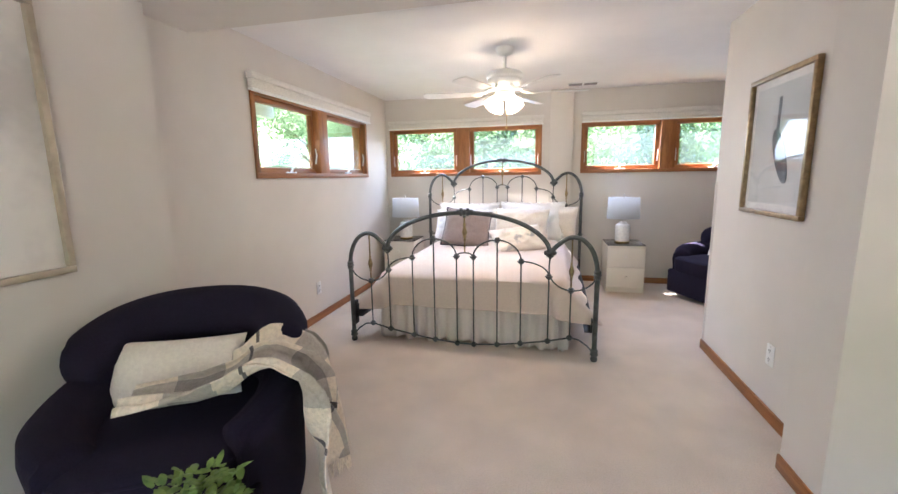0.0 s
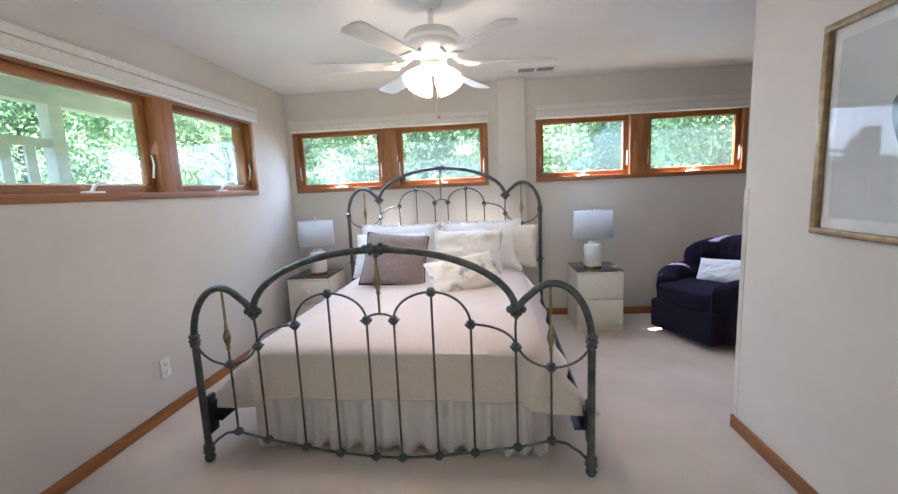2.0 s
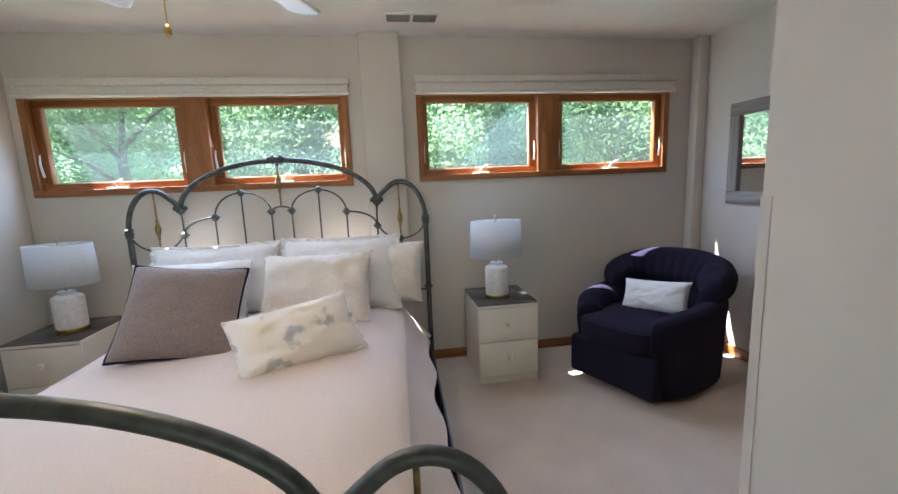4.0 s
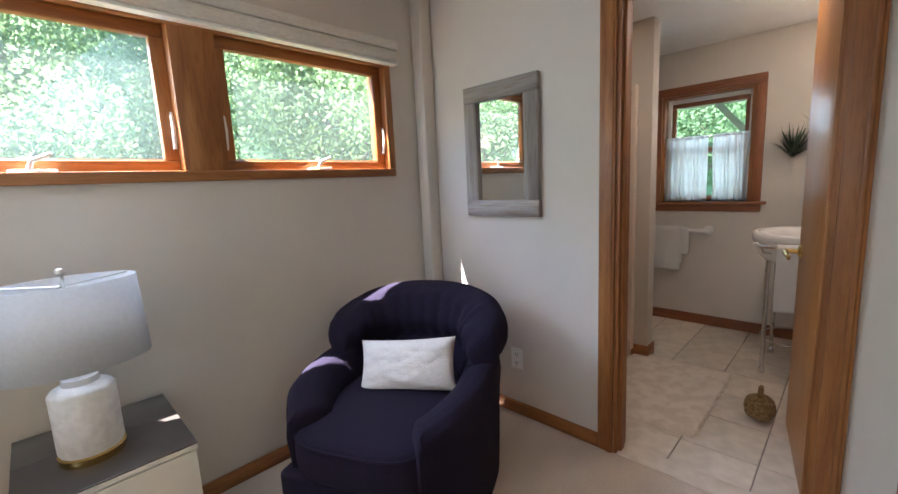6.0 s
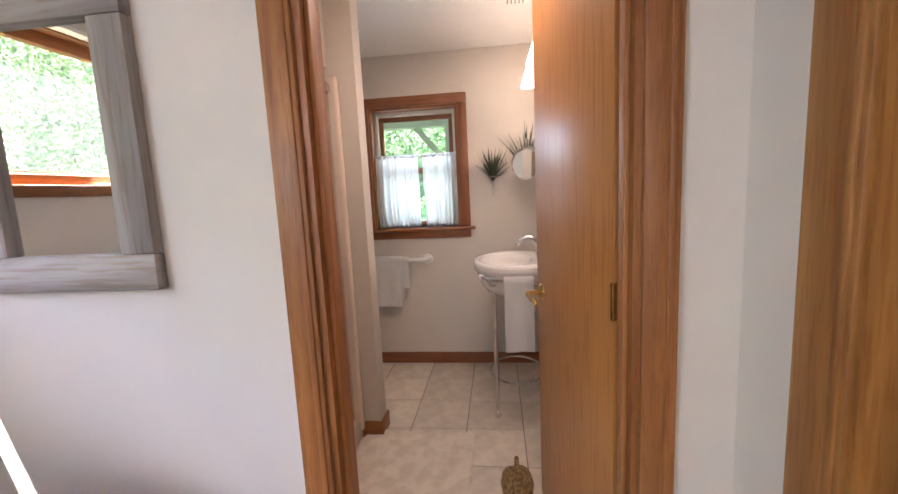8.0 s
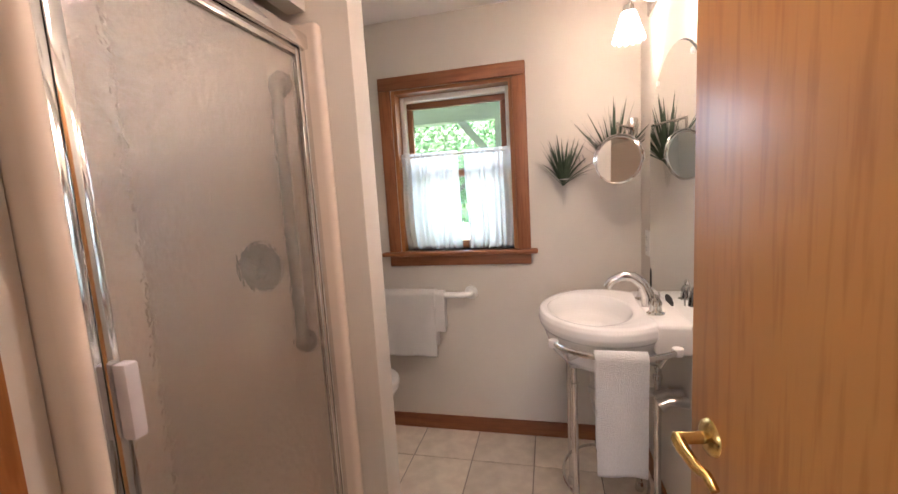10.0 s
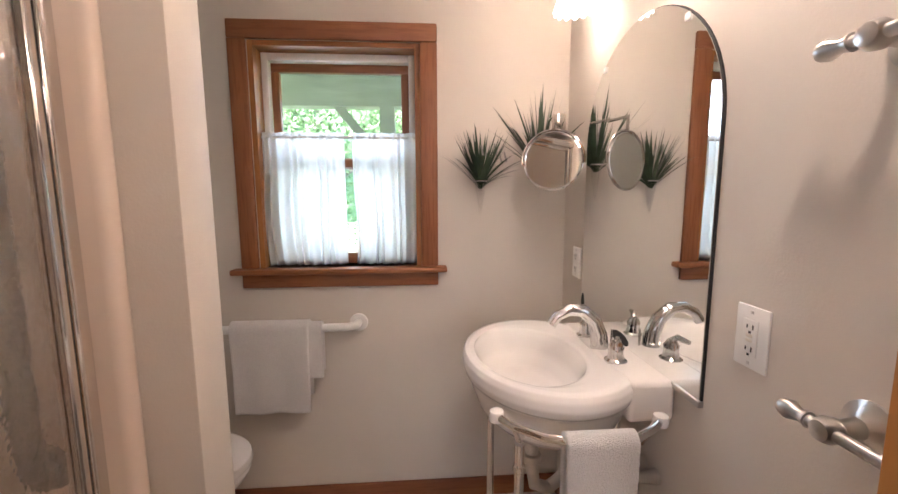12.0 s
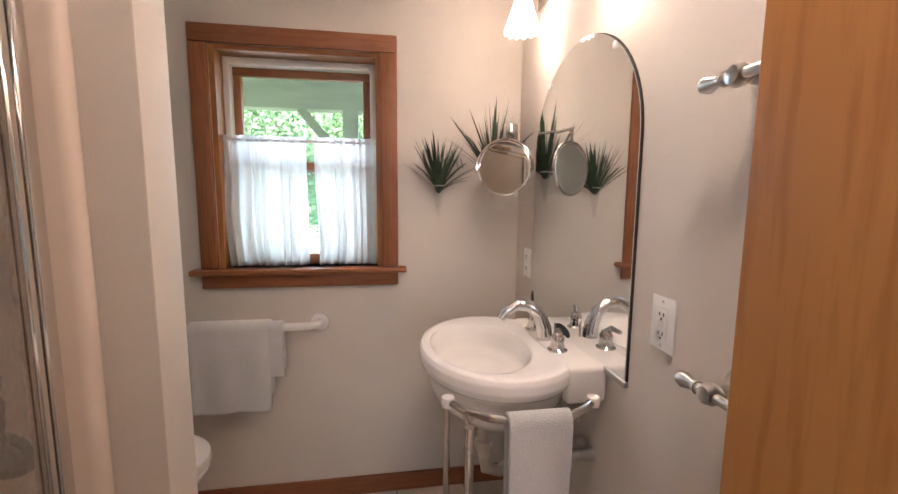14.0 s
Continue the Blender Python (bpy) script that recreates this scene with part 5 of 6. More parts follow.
# ---- bathroom floor: slab under single tiles ----
bf = tagged(part("floor_bath", box(E, 2.9, -0.12, BE + 0.2, N + 0.2, -0.004), GROUT), "grouted bathroom floor under pale stone-look tiles", "floor", kind="structure")

# ---- shower ----
sh = thing("shower_stall", "beige fibreglass shower stall with a hammered-glass door", "shower", (0, 0, 0))
part("pan", box(3.22, 4.27, 0.0, 4.015, 5.06, 0.06, bevel=0.01), FIBRE, sh)
part("threshold", box(3.22, 4.25, 0.0, 4.015, 4.33, 0.13, bevel=0.02, seg=3), FIBRE, sh)
part("back_panel", box(3.22, 5.03, 0.06, 4.015, 5.06, 1.88, bevel=0.006), FIBRE, sh)
for a, b in ((3.22, 3.245), (3.99, 4.015)):
    part("side_panel", box(a, 4.34, 0.06, b, 5.03, 1.88, bevel=0.006), FIBRE, sh)
for a, b in ((3.217, 3.255), (3.975, 4.017)):
    part("flange", box(a, 4.235, 0.05, b, 4.34, 1.885, bevel=0.017, seg=4), FIBRE, sh)
for a, b in ((3.256, 3.288), (3.945, 3.974)):
    part("door_jamb", box(a, 4.275, 0.13, b, 4.305, 1.835, bevel=0.004), CHROME, sh, "polished aluminium door jamb")
part("header", box(3.256, 4.262, 1.80, 3.974, 4.312, 1.845, bevel=0.008), CHROME, sh, "polished aluminium header rail")
part("sill_rail", box(3.288, 4.275, 0.13, 3.945, 4.305, 0.155, bevel=0.004), CHROME, sh)
dr = part("glass_door", box(3.318, 4.286, 0.19, 3.925, 4.291, 1.775), HAMMERED, sh, "hammered obscure glass")
dr.visible_shadow = False
for b in ((3.29, 4.277, 0.16, 3.318, 4.300, 1.798), (3.925, 4.277, 0.16, 3.943, 4.300, 1.798)):
    part("door_stile", box(*b, bevel=0.004), CHROME, dr)
for b in ((3.318, 4.277, 0.16, 3.925, 4.300, 0.19), (3.318, 4.277, 1.775, 3.925, 4.300, 1.798)):
    part("door_rail", box(*b, bevel=0.004), CHROME, dr)
part("pull", box(3.298, 4.248, 0.985, 3.324, 4.2765, 1.115, bevel=0.006), material("clear_acrylic", (0.66, 0.62, 0.64), 0.15, scale=6), dr, "pale acrylic door pull")
part("gasket", box(3.9435, 4.279, 0.16, 3.9445, 4.298, 1.798), DARK, sh)
part("grab_bar", tube([(3.985, 4.37, 1.72), (3.95, 4.37, 1.70), (3.945, 4.37, 1.64), (3.945, 4.37, 0.98), (3.95, 4.37, 0.92), (3.985, 4.37, 0.90)], 0.019, 12), BRONZE, sh, "vertical dark grab bar")
for z in (1.72, 0.90):
    part("flange_plate", moved(lathe([(0, 0), (0.042, 0), (0.036, 0.012), (0, 0.014)], 24), pose(3.989, 4.385, z, 0, -90)), BRONZE, sh)
part("valve", moved(lathe([(0, 0), (0.085, 0), (0.08, 0.012), (0.035, 0.018), (0.032, 0.055), (0.024, 0.06), (0, 0.06)], 28), pose(3.989, 4.53, 1.15, 0, -90)), BRONZE, sh, "round dark shower valve")
part("wall_hook", moved(lathe([(0, 0), (0.055, 0), (0.05, 0.012), (0.03, 0.018), (0.028, 0.05), (0, 0.055)], 24), pose(3.79, 5.028, 1.09, 90)), BRONZE, sh, "dark round fitting")
part("shower_arm", tube([(3.60, 5.03, 1.80), (3.60, 4.95, 1.83), (3.60, 4.88, 1.79)], 0.010), STEEL, sh)
part("shower_head", moved(lathe([(0, 0), (0.012, 0), (0.02, -0.03), (0.045, -0.06), (0.045, -0.07), (0, -0.07)], 24), pose(3.60, 4.88, 1.79, -25)), STEEL, sh)
part("soap_dish", box(3.245, 4.55, 0.98, 3.31, 4.72, 1.05, bevel=0.012), STEEL, sh)

# ---- basin on a chrome console ----
BX, BY, RIM = 4.44, 3.40, 0.895
sink = thing("console_sink", "white oval porcelain basin on chrome console legs", "sink", (BX, BY, 0))


def bowl(u, v):
    prof = [(0.0, 0.705, 0), (0.50, 0.705, 0), (0.70, 0.715, 0), (0.82, 0.745, 0), (0.90, 0.795, 0), (0.945, 0.832, 0), (0.99, 0.842, 0), (1.012, 0.860, 0), (1.008, 0.882, 0), (0.98, 0.895, 0), (0.93, 0.898, 0),
            (0.80, 0.894, 0.5), (0.735, 0.888, 1), (0.69, 0.868, 1), (0.62, 0.825, 1), (0.46, 0.785, 1), (0.2, 0.770, 1), (0.0, 0.768, 1)]
    x = v * (len(prof) - 1)
    i = min(int(x), len(prof) - 2)
    k, z, inner = (prof[i][j] + (prof[i + 1][j] - prof[i][j]) * (x - i) for j in range(3))
    a = 2 * math.pi * u
    return (0.292 * k * math.cos(a), 0.235 * k * (1 - 0.10 * inner) * math.sin(a) + 0.05 * inner, z)


part("basin", surface(72, 69, bowl, closed_u=True), PORCELAIN, sink, angle=75)
part("back_ledge", box(-0.237, -0.252, 0.795, 0.237, -0.135, RIM + 0.004, bevel=0.014, seg=3), PORCELAIN, sink)
part("drain", lathe([(0, 0.768), (0.022, 0.768), (0.024, 0.773), (0, 0.774)], 20, at=(0, 0.05, 0)), CHROME, sink)
rail = [(-0.235, 0.185, 0.832), (-0.285, 0.155, 0.832), (-0.33, 0.10, 0.832), (-0.355, 0.03, 0.832), (-0.36, -0.03, 0.832), (-0.345, -0.10, 0.832), (-0.315, -0.15, 0.832), (-0.285, -0.185, 0.832)]
part("towel_rail", tube(rail, 0.0095, 10), CHROME, sink, "curved chrome towel rail")
for q in (rail[0], rail[-1]):
    part("end_cap", lathe([(0, -0.018), (0.016, -0.012), (0.018, 0), (0.016, 0.012), (0, 0.018)], 16, at=q), PORCELAIN, sink, "white ball cap")
for q in (rail[1], rail[-2]):
    part("rail_bracket", tube([q, (q[0] + 0.015, q[1] * 0.9, 0.79), (q[0] + 0.10, q[1] * 0.6, 0.775)], 0.007, 8), CHROME, sink)
for x, y in ((-0.20, 0.12), (-0.11, -0.17), (0.20, 0.12), (0.20, -0.17)):
    part("leg", tube([(x, y, 0.02), (x, y, 0.735)], 0.0125, 12), CHROME, sink)
    part("leg_cap", lathe([(0.0125, 0.66), (0.016, 0.664), (0.016, 0.678), (0.0125, 0.682)], 14, at=(x, y, 0)), CHROME, sink)
    part("leg_foot", lathe([(0, 0), (0.018, 0), (0.02, 0.008), (0.016, 0.03), (0.0125, 0.04)], 16, at=(x, y, 0)), CHROME, sink)
part("stretcher", tube([(0.2 * math.cos(radians(a)), 0.16 * math.sin(radians(a)), 0.20) for a in range(0, 361, 12)], 0.006, 8), CHROME, sink)
part("trap", tube([(0, 0.03, 0.71), (0, 0.03, 0.53), (0.0, 0.02, 0.47), (0.02, -0.03, 0.44), (0.03, -0.08, 0.47), (0.03, -0.10, 0.54), (0.03, -0.24, 0.55)], 0.019, 14), STEEL, sink, "chrome drain trap")
for z in (0.66, 0.56):
    part("slip_nut", lathe([(0.02, -0.014), (0.028, -0.010), (0.028, 0.010), (0.02, 0.014)], 10, at=(0, 0.03, z)), STEEL, sink)
for x in (-0.13, -0.19):
    part("stop_valve", tube([(x, -0.245, 0.62), (x, -0.19, 0.62), (x, -0.16, 0.60)], [0.02, 0.014, 0.022], 12), STEEL, sink)
fa = part("faucet", tube([(0.0, -0.165, RIM), (0.0, -0.16, RIM + 0.045), (0.0, -0.145, RIM + 0.085), (0, -0.11, RIM + 0.115), (0, -0.07, RIM + 0.118), (0, -0.035, RIM + 0.10), (0, -0.018, RIM + 0.075)], [0.026, 0.024, 0.021, 0.019, 0.017, 0.015, 0.015], 16), CHROME, sink, "chrome arched faucet")
for s in (-1, 1):
    hd = part("tap", lathe([(0, 0), (0.029, 0), (0.030, 0.006), (0.022, 0.012), (0.019, 0.03), (0.021, 0.042), (0.012, 0.058), (0, 0.062)], 22, at=(s * 0.10, -0.165, RIM)), CHROME, sink)
    part("tap_lever", tube([(s * 0.10, -0.165, RIM + 0.055), (s * 0.115, -0.16, RIM + 0.068), (s * 0.15, -0.15, RIM + 0.066)], [0.009, 0.009, 0.006]), CHROME, hd)
part("lift_rod", tube([(0, -0.20, RIM), (0, -0.20, RIM + 0.055)], 0.003, 8), CHROME, fa)


def draped(name, label, centre, radius, width, front, back, along, out, mat=TERRY):
    """A folded towel over a bar: hangs down front and back. along and out are unit vectors."""
    al, ou = Vector(along), Vector(out)
    def f(u, v):
        s = v * (front + back + math.pi * radius)
        w = (u - 0.5) * width
        if s < back:
            o, z = -radius, -(back - s)
        elif s < back + math.pi * radius:
            a = math.pi - (s - back) / radius
            o, z = radius * math.cos(a), radius * math.sin(a)
        else:
            o, z = radius, -(s - back - math.pi * radius)
        d = max(0.0, -z)
        o += (0.010 * noise.noise((w * 9, z * 5, 1.0)) + 0.006 * math.sin(w * 40)) * min(1, d * 5) * (1 if o > 0 else 0.3)
        w *= 1 + 0.03 * noise.noise((z * 6, 2.0, 0.3)) - 0.05 * d
        return Vector(centre) + al * w + ou * o + Vector((0, 0, z + 0.012 * noise.noise((w * 7, 0, 4)) * (d > 0.1)))
    ob = tagged(part(name, surface(40, 70, f), mat, angle=80), label, "towel")
    thick(ob, 0.016)
    return ob


draped("hand_towel", "white hand towel over the curved basin rail", (BX - 0.357, BY - 0.01, 0.834), 0.016, 0.150, 0.37, 0.30, (0, 1, 0), (-1, 0, 0))

gb = thing("grab_bar", "white wall-mounted grab bar below the window", "grab bar", (BE, 0, 0.815))
part("bar", tube([(-0.005, 4.015, 0), (-0.045, 4.02, 0), (-0.062, 4.05, 0), (-0.065, 4.09, 0), (-0.065, 4.56, 0), (-0.062, 4.60, 0), (-0.045, 4.63, 0), (-0.005, 4.635, 0)], 0.0165, 14), WHITE, gb)
for y in (4.015, 4.635):
    part("flange", moved(lathe([(0, 0), (0.038, 0), (0.036, 0.010), (0.022, 0.014), (0, 0.014)], 26), pose(0, y, 0, 0, -90)), WHITE, gb)
draped("bath_towel", "folded white terry towel over the grab bar", (BE - 0.065, 4.35, 0.817), 0.026, 0.300, 0.34, 0.29, (0, 1, 0), (-1, 0, 0))

draped("washcloth", "small folded white washcloth hanging under the bath towel", (BE - 0.065, 4.20, 0.815), 0.020, 0.10, 0.20, 0.18, (0, 1, 0), (-1, 0, 0))

# ---- mirrors over the basin ----
am = thing("arched_mirror", "frameless arched mirror with worn silvering at its lower edge", "mirror", (4.447, BS, 0))


def arch_plate(y, grow=0.0):
    bm = bmesh.new()
    hw, z0, zs, rise = 0.331 + grow, 0.895 - grow, 1.50, 0.315 + grow
    ring = [(-hw, z0), (hw, z0)] + [(hw * math.cos(radians(a)), zs + rise * math.sin(radians(a))) for a in range(0, 181, 6)]
    lo = [bm.verts.new((x, y, z)) for x, z in ring]
    hi = [bm.verts.new((x, y + 0.005, z)) for x, z in ring]
    bm.faces.new(hi)
    bm.faces.new(lo[::-1])
    for k in range(len(ring)):
        j = (k + 1) % len(ring)
        bm.faces.new((lo[k], lo[j], hi[j], hi[k]))
    return bm


part("mirror_glass", arch_plate(0.004), MIRROR, am)
part("backing_edge", arch_plate(0.0, 0.0025), DARK, am, "dark mirror edge")
part("bottom_channel", box(-0.336, 0.0, 0.882, 0.336, 0.013, 0.897, bevel=0.002), STEEL, am)
for x, z in ((-0.205, 1.735), (0.205, 1.735)):
    part("clip", box(x - 0.009, 0.009, z - 0.008, x + 0.009, 0.014, z + 0.010, bevel=0.003), WHITE, am)
for x, w in ((0.03, 0.055), (0.318, 0.014)):
    part("worn_silver", moved(lathe([(0, 0), (1, 0), (1, 0.0008), (0, 0.0008)], 11), pose(x, 0.0094, 0.91 if w > 0.02 else 0.93, 90) @ Matrix.Diagonal((w, 0.02 if w > 0.02 else 0.05, -1, 1))), DARK, am, "dark patch of lost silvering")

mm = thing("magnifying_mirror", "round chrome magnifying mirror on a swing arm", "mirror", (4.753, 3.29, 1.458))
face = pose(0, 0, 0, 0, 0, 0) @ Matrix.Rotation(radians(62), 4, "Z") @ Matrix.Rotation(radians(92), 4, "X")
part("rim", moved(tube([(0.098 * math.cos(radians(a)), 0.098 * math.sin(radians(a)), 0) for a in range(0, 360, 8)], 0.006, 8, closed=True), face), CHROME, mm)
part("mirror_glass", moved(lathe([(0, -0.004), (0.096, -0.004), (0.096, 0.004), (0, 0.004)], 44), face), MIRROR, mm)
wall_pt = Vector((4.985 - 4.753, 3.185 - 3.29, 0.155))
part("yoke", moved(tube([(0.108 * math.cos(radians(a)), 0.108 * math.sin(radians(a)), 0) for a in range(-95, 96, 10)], 0.004, 8), face @ Matrix.Rotation(radians(90), 4, "Z")), CHROME, mm)
part("arm", tube([(0, 0, 0.11), (0, 0, 0.155), (0.10, -0.02, 0.155), (0.10, -0.02, 0.16), tuple(wall_pt)], 0.006, 10), CHROME, mm)
part("wall_mount", box(wall_pt.x - 0.012, wall_pt.y - 0.02, wall_pt.z - 0.05, wall_pt.x + 0.02, wall_pt.y + 0.02, wall_pt.z + 0.05, bevel=0.008), CHROME, mm)


def wall_vase(y, z, seed, label, tall=1.0):
    ob = thing("wall_vase", label, "vase", (BE, y, z), 0, "wall vases with artificial grass")
    part("glass_cone", lathe([(0, -0.135), (0.006, -0.13), (0.022, -0.01), (0.026, 0.005), (0.022, 0.005), (0.018, -0.01), (0.004, -0.12), (0, -0.122)], 18, at=(-0.035, 0, 0)), clear_pane("vase_glass"), ob, "clear glass cone")
    part("ring", tube([(-0.035 + 0.026 * math.cos(radians(a)), 0.026 * math.sin(radians(a)), 0) for a in range(0, 360, 20)], 0.003, 6, closed=True), STEEL, ob)
    part("bracket", tube([(-0.002, 0, 0), (-0.012, 0, 0)], 0.014, 12), STEEL, ob)
    r = random.Random(seed)
    bm = bmesh.new()
    for k in range(58):
        a, lean, ln = r.uniform(0, 6.28), r.uniform(0.05, 0.9), r.uniform(0.12, 0.22) * tall
        way = Vector((math.cos(a) * lean * 0.55 - 0.12, math.sin(a) * lean * 1.35, 0.9)).normalized()
        leaf_blade(bm, (-0.035 + r.uniform(-0.006, 0.006), r.uniform(-0.006, 0.006), -0.03), Vector((-0.035, 0, -0.03)) + way * (ln + 0.04), r.uniform(0.009, 0.016), 0.075 * lean ** 2, 7)
    part("grass", bm, LEAF, ob, "dark green strap leaves")
    fl = bmesh.new()
    for k in range(9):
        a, lean = r.uniform(0, 6.28), r.uniform(0.2, 0.7)
        q = Vector((-0.035 + math.cos(a) * 0.05 * lean, math.sin(a) * 0.16 * lean, r.uniform(0.06, 0.12)))
        for j in range(5):
            lathe([(0, -0.006), (0.005, 0), (0, 0.006)], 6, fl, at=q + Vector((0, 0.002 * j, 0.008 * j)))
    tagged(part("flower_spike", fl, POT, ob), "small grey flower buds", kind="stuff")


wall_vase(3.512, 1.395, 3, "glass wall vase with dark strap-leaf grass beside the window")
wall_vase(3.275, 1.46, 4, "glass wall vase with dark strap-leaf grass behind the round mirror", 1.4)

# ---- towel bars, vanity light, vent ----
for z in (1.535, 1.03):
    tb = thing("towel_bar", "brushed nickel towel bar with turned ends", "towel bar", (0, BS, z), 0, "towel bars behind the door")
    for x in (3.79, 3.24):
        part("post", moved(lathe([(0, 0), (0.036, 0), (0.037, 0.006), (0.028, 0.012), (0.015, 0.022), (0.012, 0.05), (0.017, 0.056), (0.019, 0.068), (0.014, 0.08), (0, 0.084)], 26), pose(x, 0, 0, -90)), STEEL, tb)
    part("bar", tube([(3.22, 0.068, 0), (3.83, 0.068, 0)], 0.0085, 14), STEEL, tb)
    part("finial", moved(lathe([(0, 0), (0.012, 0), (0.009, 0.012), (0.015, 0.03), (0.012, 0.042), (0, 0.045)], 18), pose(3.815, 0.068, 0, 0, 90)), STEEL, tb)

vl = thing("vanity_light", "two-shade chrome vanity light with lit scalloped glass", "wall lamp", (4.455, BS, 2.06))
part("back_plate", box(-0.33, 0, -0.03, 0.33, 0.02, 0.03, bevel=0.008), CHROME, vl)
for s in (-1, 1):
    part("arm", tube([(s * 0.235, 0.015, 0), (s * 0.235, 0.07, 0.02), (s * 0.235, 0.10, 0.01), (s * 0.235, 0.108, -0.02)], 0.008), CHROME, vl)
    part("socket", lathe([(0, 0), (0.02, 0), (0.024, -0.02), (0.024, -0.035), (0, -0.035)], 20, at=(s * 0.235, 0.108, -0.005)), CHROME, vl)
    def cone(u, v, s=s):
        r = 0.026 + 0.034 * v + 0.0025 * math.cos(u * 2 * math.pi * 14) * v
        return (s * 0.235 + r * math.cos(2 * math.pi * u), 0.108 + r * math.sin(2 * math.pi * u), -0.03 - 0.105 * v - 0.004 * math.cos(u * 2 * math.pi * 14) * (v > 0.95))
    thick(part("glass_shade", surface(84, 8, cone, closed_u=True), VANGLOW, vl, "lit frosted fluted glass shade"), 0.003)

dl = thing("ceiling_downlight", "small recessed downlight with white ring in the bathroom ceiling", "ceiling light", (3.57, 3.45, BATH_TOP))
part("ring", lathe([(0.078, 0.0), (0.100, 0.0), (0.100, -0.006), (0.092, -0.012), (0.078, -0.008), (0.078, 0.0)], 36), WHITE, dl)
part("lens", lathe([(0, -0.002), (0.077, -0.002), (0.077, -0.006), (0, -0.006)], 32), VANGLOW, dl, "lit frosted lens")

bv = thing("bath_vent", "white ceiling exhaust vent", "vent", (4.25, 3.36, BATH_TOP))
part("cover", box(-0.1, -0.06, -0.010, 0.1, 0.06, 0, bevel=0.003), WHITE, bv)
for k in range(5):
    part("slat", box(-0.085, -0.045 + 0.02 * k, -0.014, 0.085, -0.037 + 0.02 * k, -0.010), POT, bv)

# ---- toilet, rug, door stop ----
wc = thing("toilet", "white porcelain toilet beside the window wall", "toilet", (4.69, 4.63, 0))
def oval(u, v):
    prof = [(0.0, 0.0, 0.10), (0.55, 0.0, 0.10), (0.50, 0.12, 0.08), (0.62, 0.26, 0.03), (0.93, 0.355, 0.0), (1.0, 0.385, 0.0), (0.99, 0.40, 0.0), (0.0, 0.40, 0.0)]
    x = v * (len(prof) - 1)
    i = min(int(x), len(prof) - 2)
    k, z, o = (prof[i][j] + (prof[i + 1][j] - prof[i][j]) * (x - i) for j in range(3))
    return (0.185 * k * math.cos(2 * math.pi * u), 0.245 * k * math.sin(2 * math.pi * u) - 0.02 + o, z)
part("bowl", surface(44, 30, oval, closed_u=True), PORCELAIN, wc, angle=75)
part("seat", moved(lathe([(0, 0), (1.0, 0), (1.02, 0.012), (1.0, 0.03), (0.9, 0.042), (0, 0.044)], 44), pose(0, -0.02, 0.402) @ Matrix.Diagonal((0.187, 0.247, 1, 1))), PORCELAIN, wc)
part("tank", box(-0.22, 0.22, 0.38, 0.22, 0.40, 0.76, bevel=0.02, seg=3), PORCELAIN, wc)
part("tank_lid", box(-0.23, 0.21, 0.76, 0.23, 0.405, 0.79, bevel=0.01), PORCELAIN, wc)

rug = bmesh.new()
rg = random.Random(5)
def rug_pt(u, v):
    e = min(u, 1 - u, v, 1 - v)
    h = 0.016 if e > 0.001 else 0.001
    return (3.20 + 0.855 * u + 0.006 * math.sin(v * 40) * (abs(u - 0.5) > 0.49), 3.64 + 0.60 * v + 0.006 * math.sin(u * 60) * (abs(v - 0.5) > 0.49), 0.003 + h + 0.004 * noise.noise((u * 30, v * 22, 1)))
tagged(part("bath_rug", surface(110, 80, rug_pt, rug), RUG, angle=80), "cream tufted bath rug with brown pattern on the tiles", "rug")

rb = thing("rope_doorstop", "brown knotted rope ball doorstop with loop handle", "doorstop", (3.595, 3.44, 0.003))
for axis_turn in (pose(0, 0, 0.068), pose(0, 0, 0.068, 90), pose(0, 0, 0.068, 0, 90)):
    for off in (-0.026, 0.0, 0.026):
        r = math.sqrt(max(0.001, 0.056 ** 2 - off * off * 0.7))
        pts = [axis_turn @ Vector((r * math.cos(radians(a)), r * math.sin(radians(a)), off + 0.008 * math.sin(radians(2 * a)))) for a in range(0, 360, 15)]
        part("strand", tube(pts, 0.0135, 8, closed=True), ROPE, rb)
part("loop", tube([(-0.018, 0, 0.115), (-0.030, 0, 0.15), (-0.012, 0, 0.178), (0.012, 0, 0.176), (0.026, 0, 0.15), (0.018, 0, 0.115)], 0.010, 8), ROPE, rb)

# ---- outdoors ----
tagged(part("ground", box(-120, -120, -0.9, 120, 120, -0.5), GRASS), "green lawn sloping off to woods", "ground", kind="structure")
tagged(part("roof", box(-3.2, -3.4, 2.67, 5.3, N + 0.12, 2.85), BULBPLATE), "roof deck over the rooms", "roof", kind="structure")

# slab added out of view; its warm grey replaces the lawn's green bounce
tagged(part("bounce_slab", box(-4.0, -9.0, -0.52, 6.0, -3.42, -0.44), BOUNCE), "unseen concrete slab added to bounce neutral light into the sitting room", "patio", kind="structure")


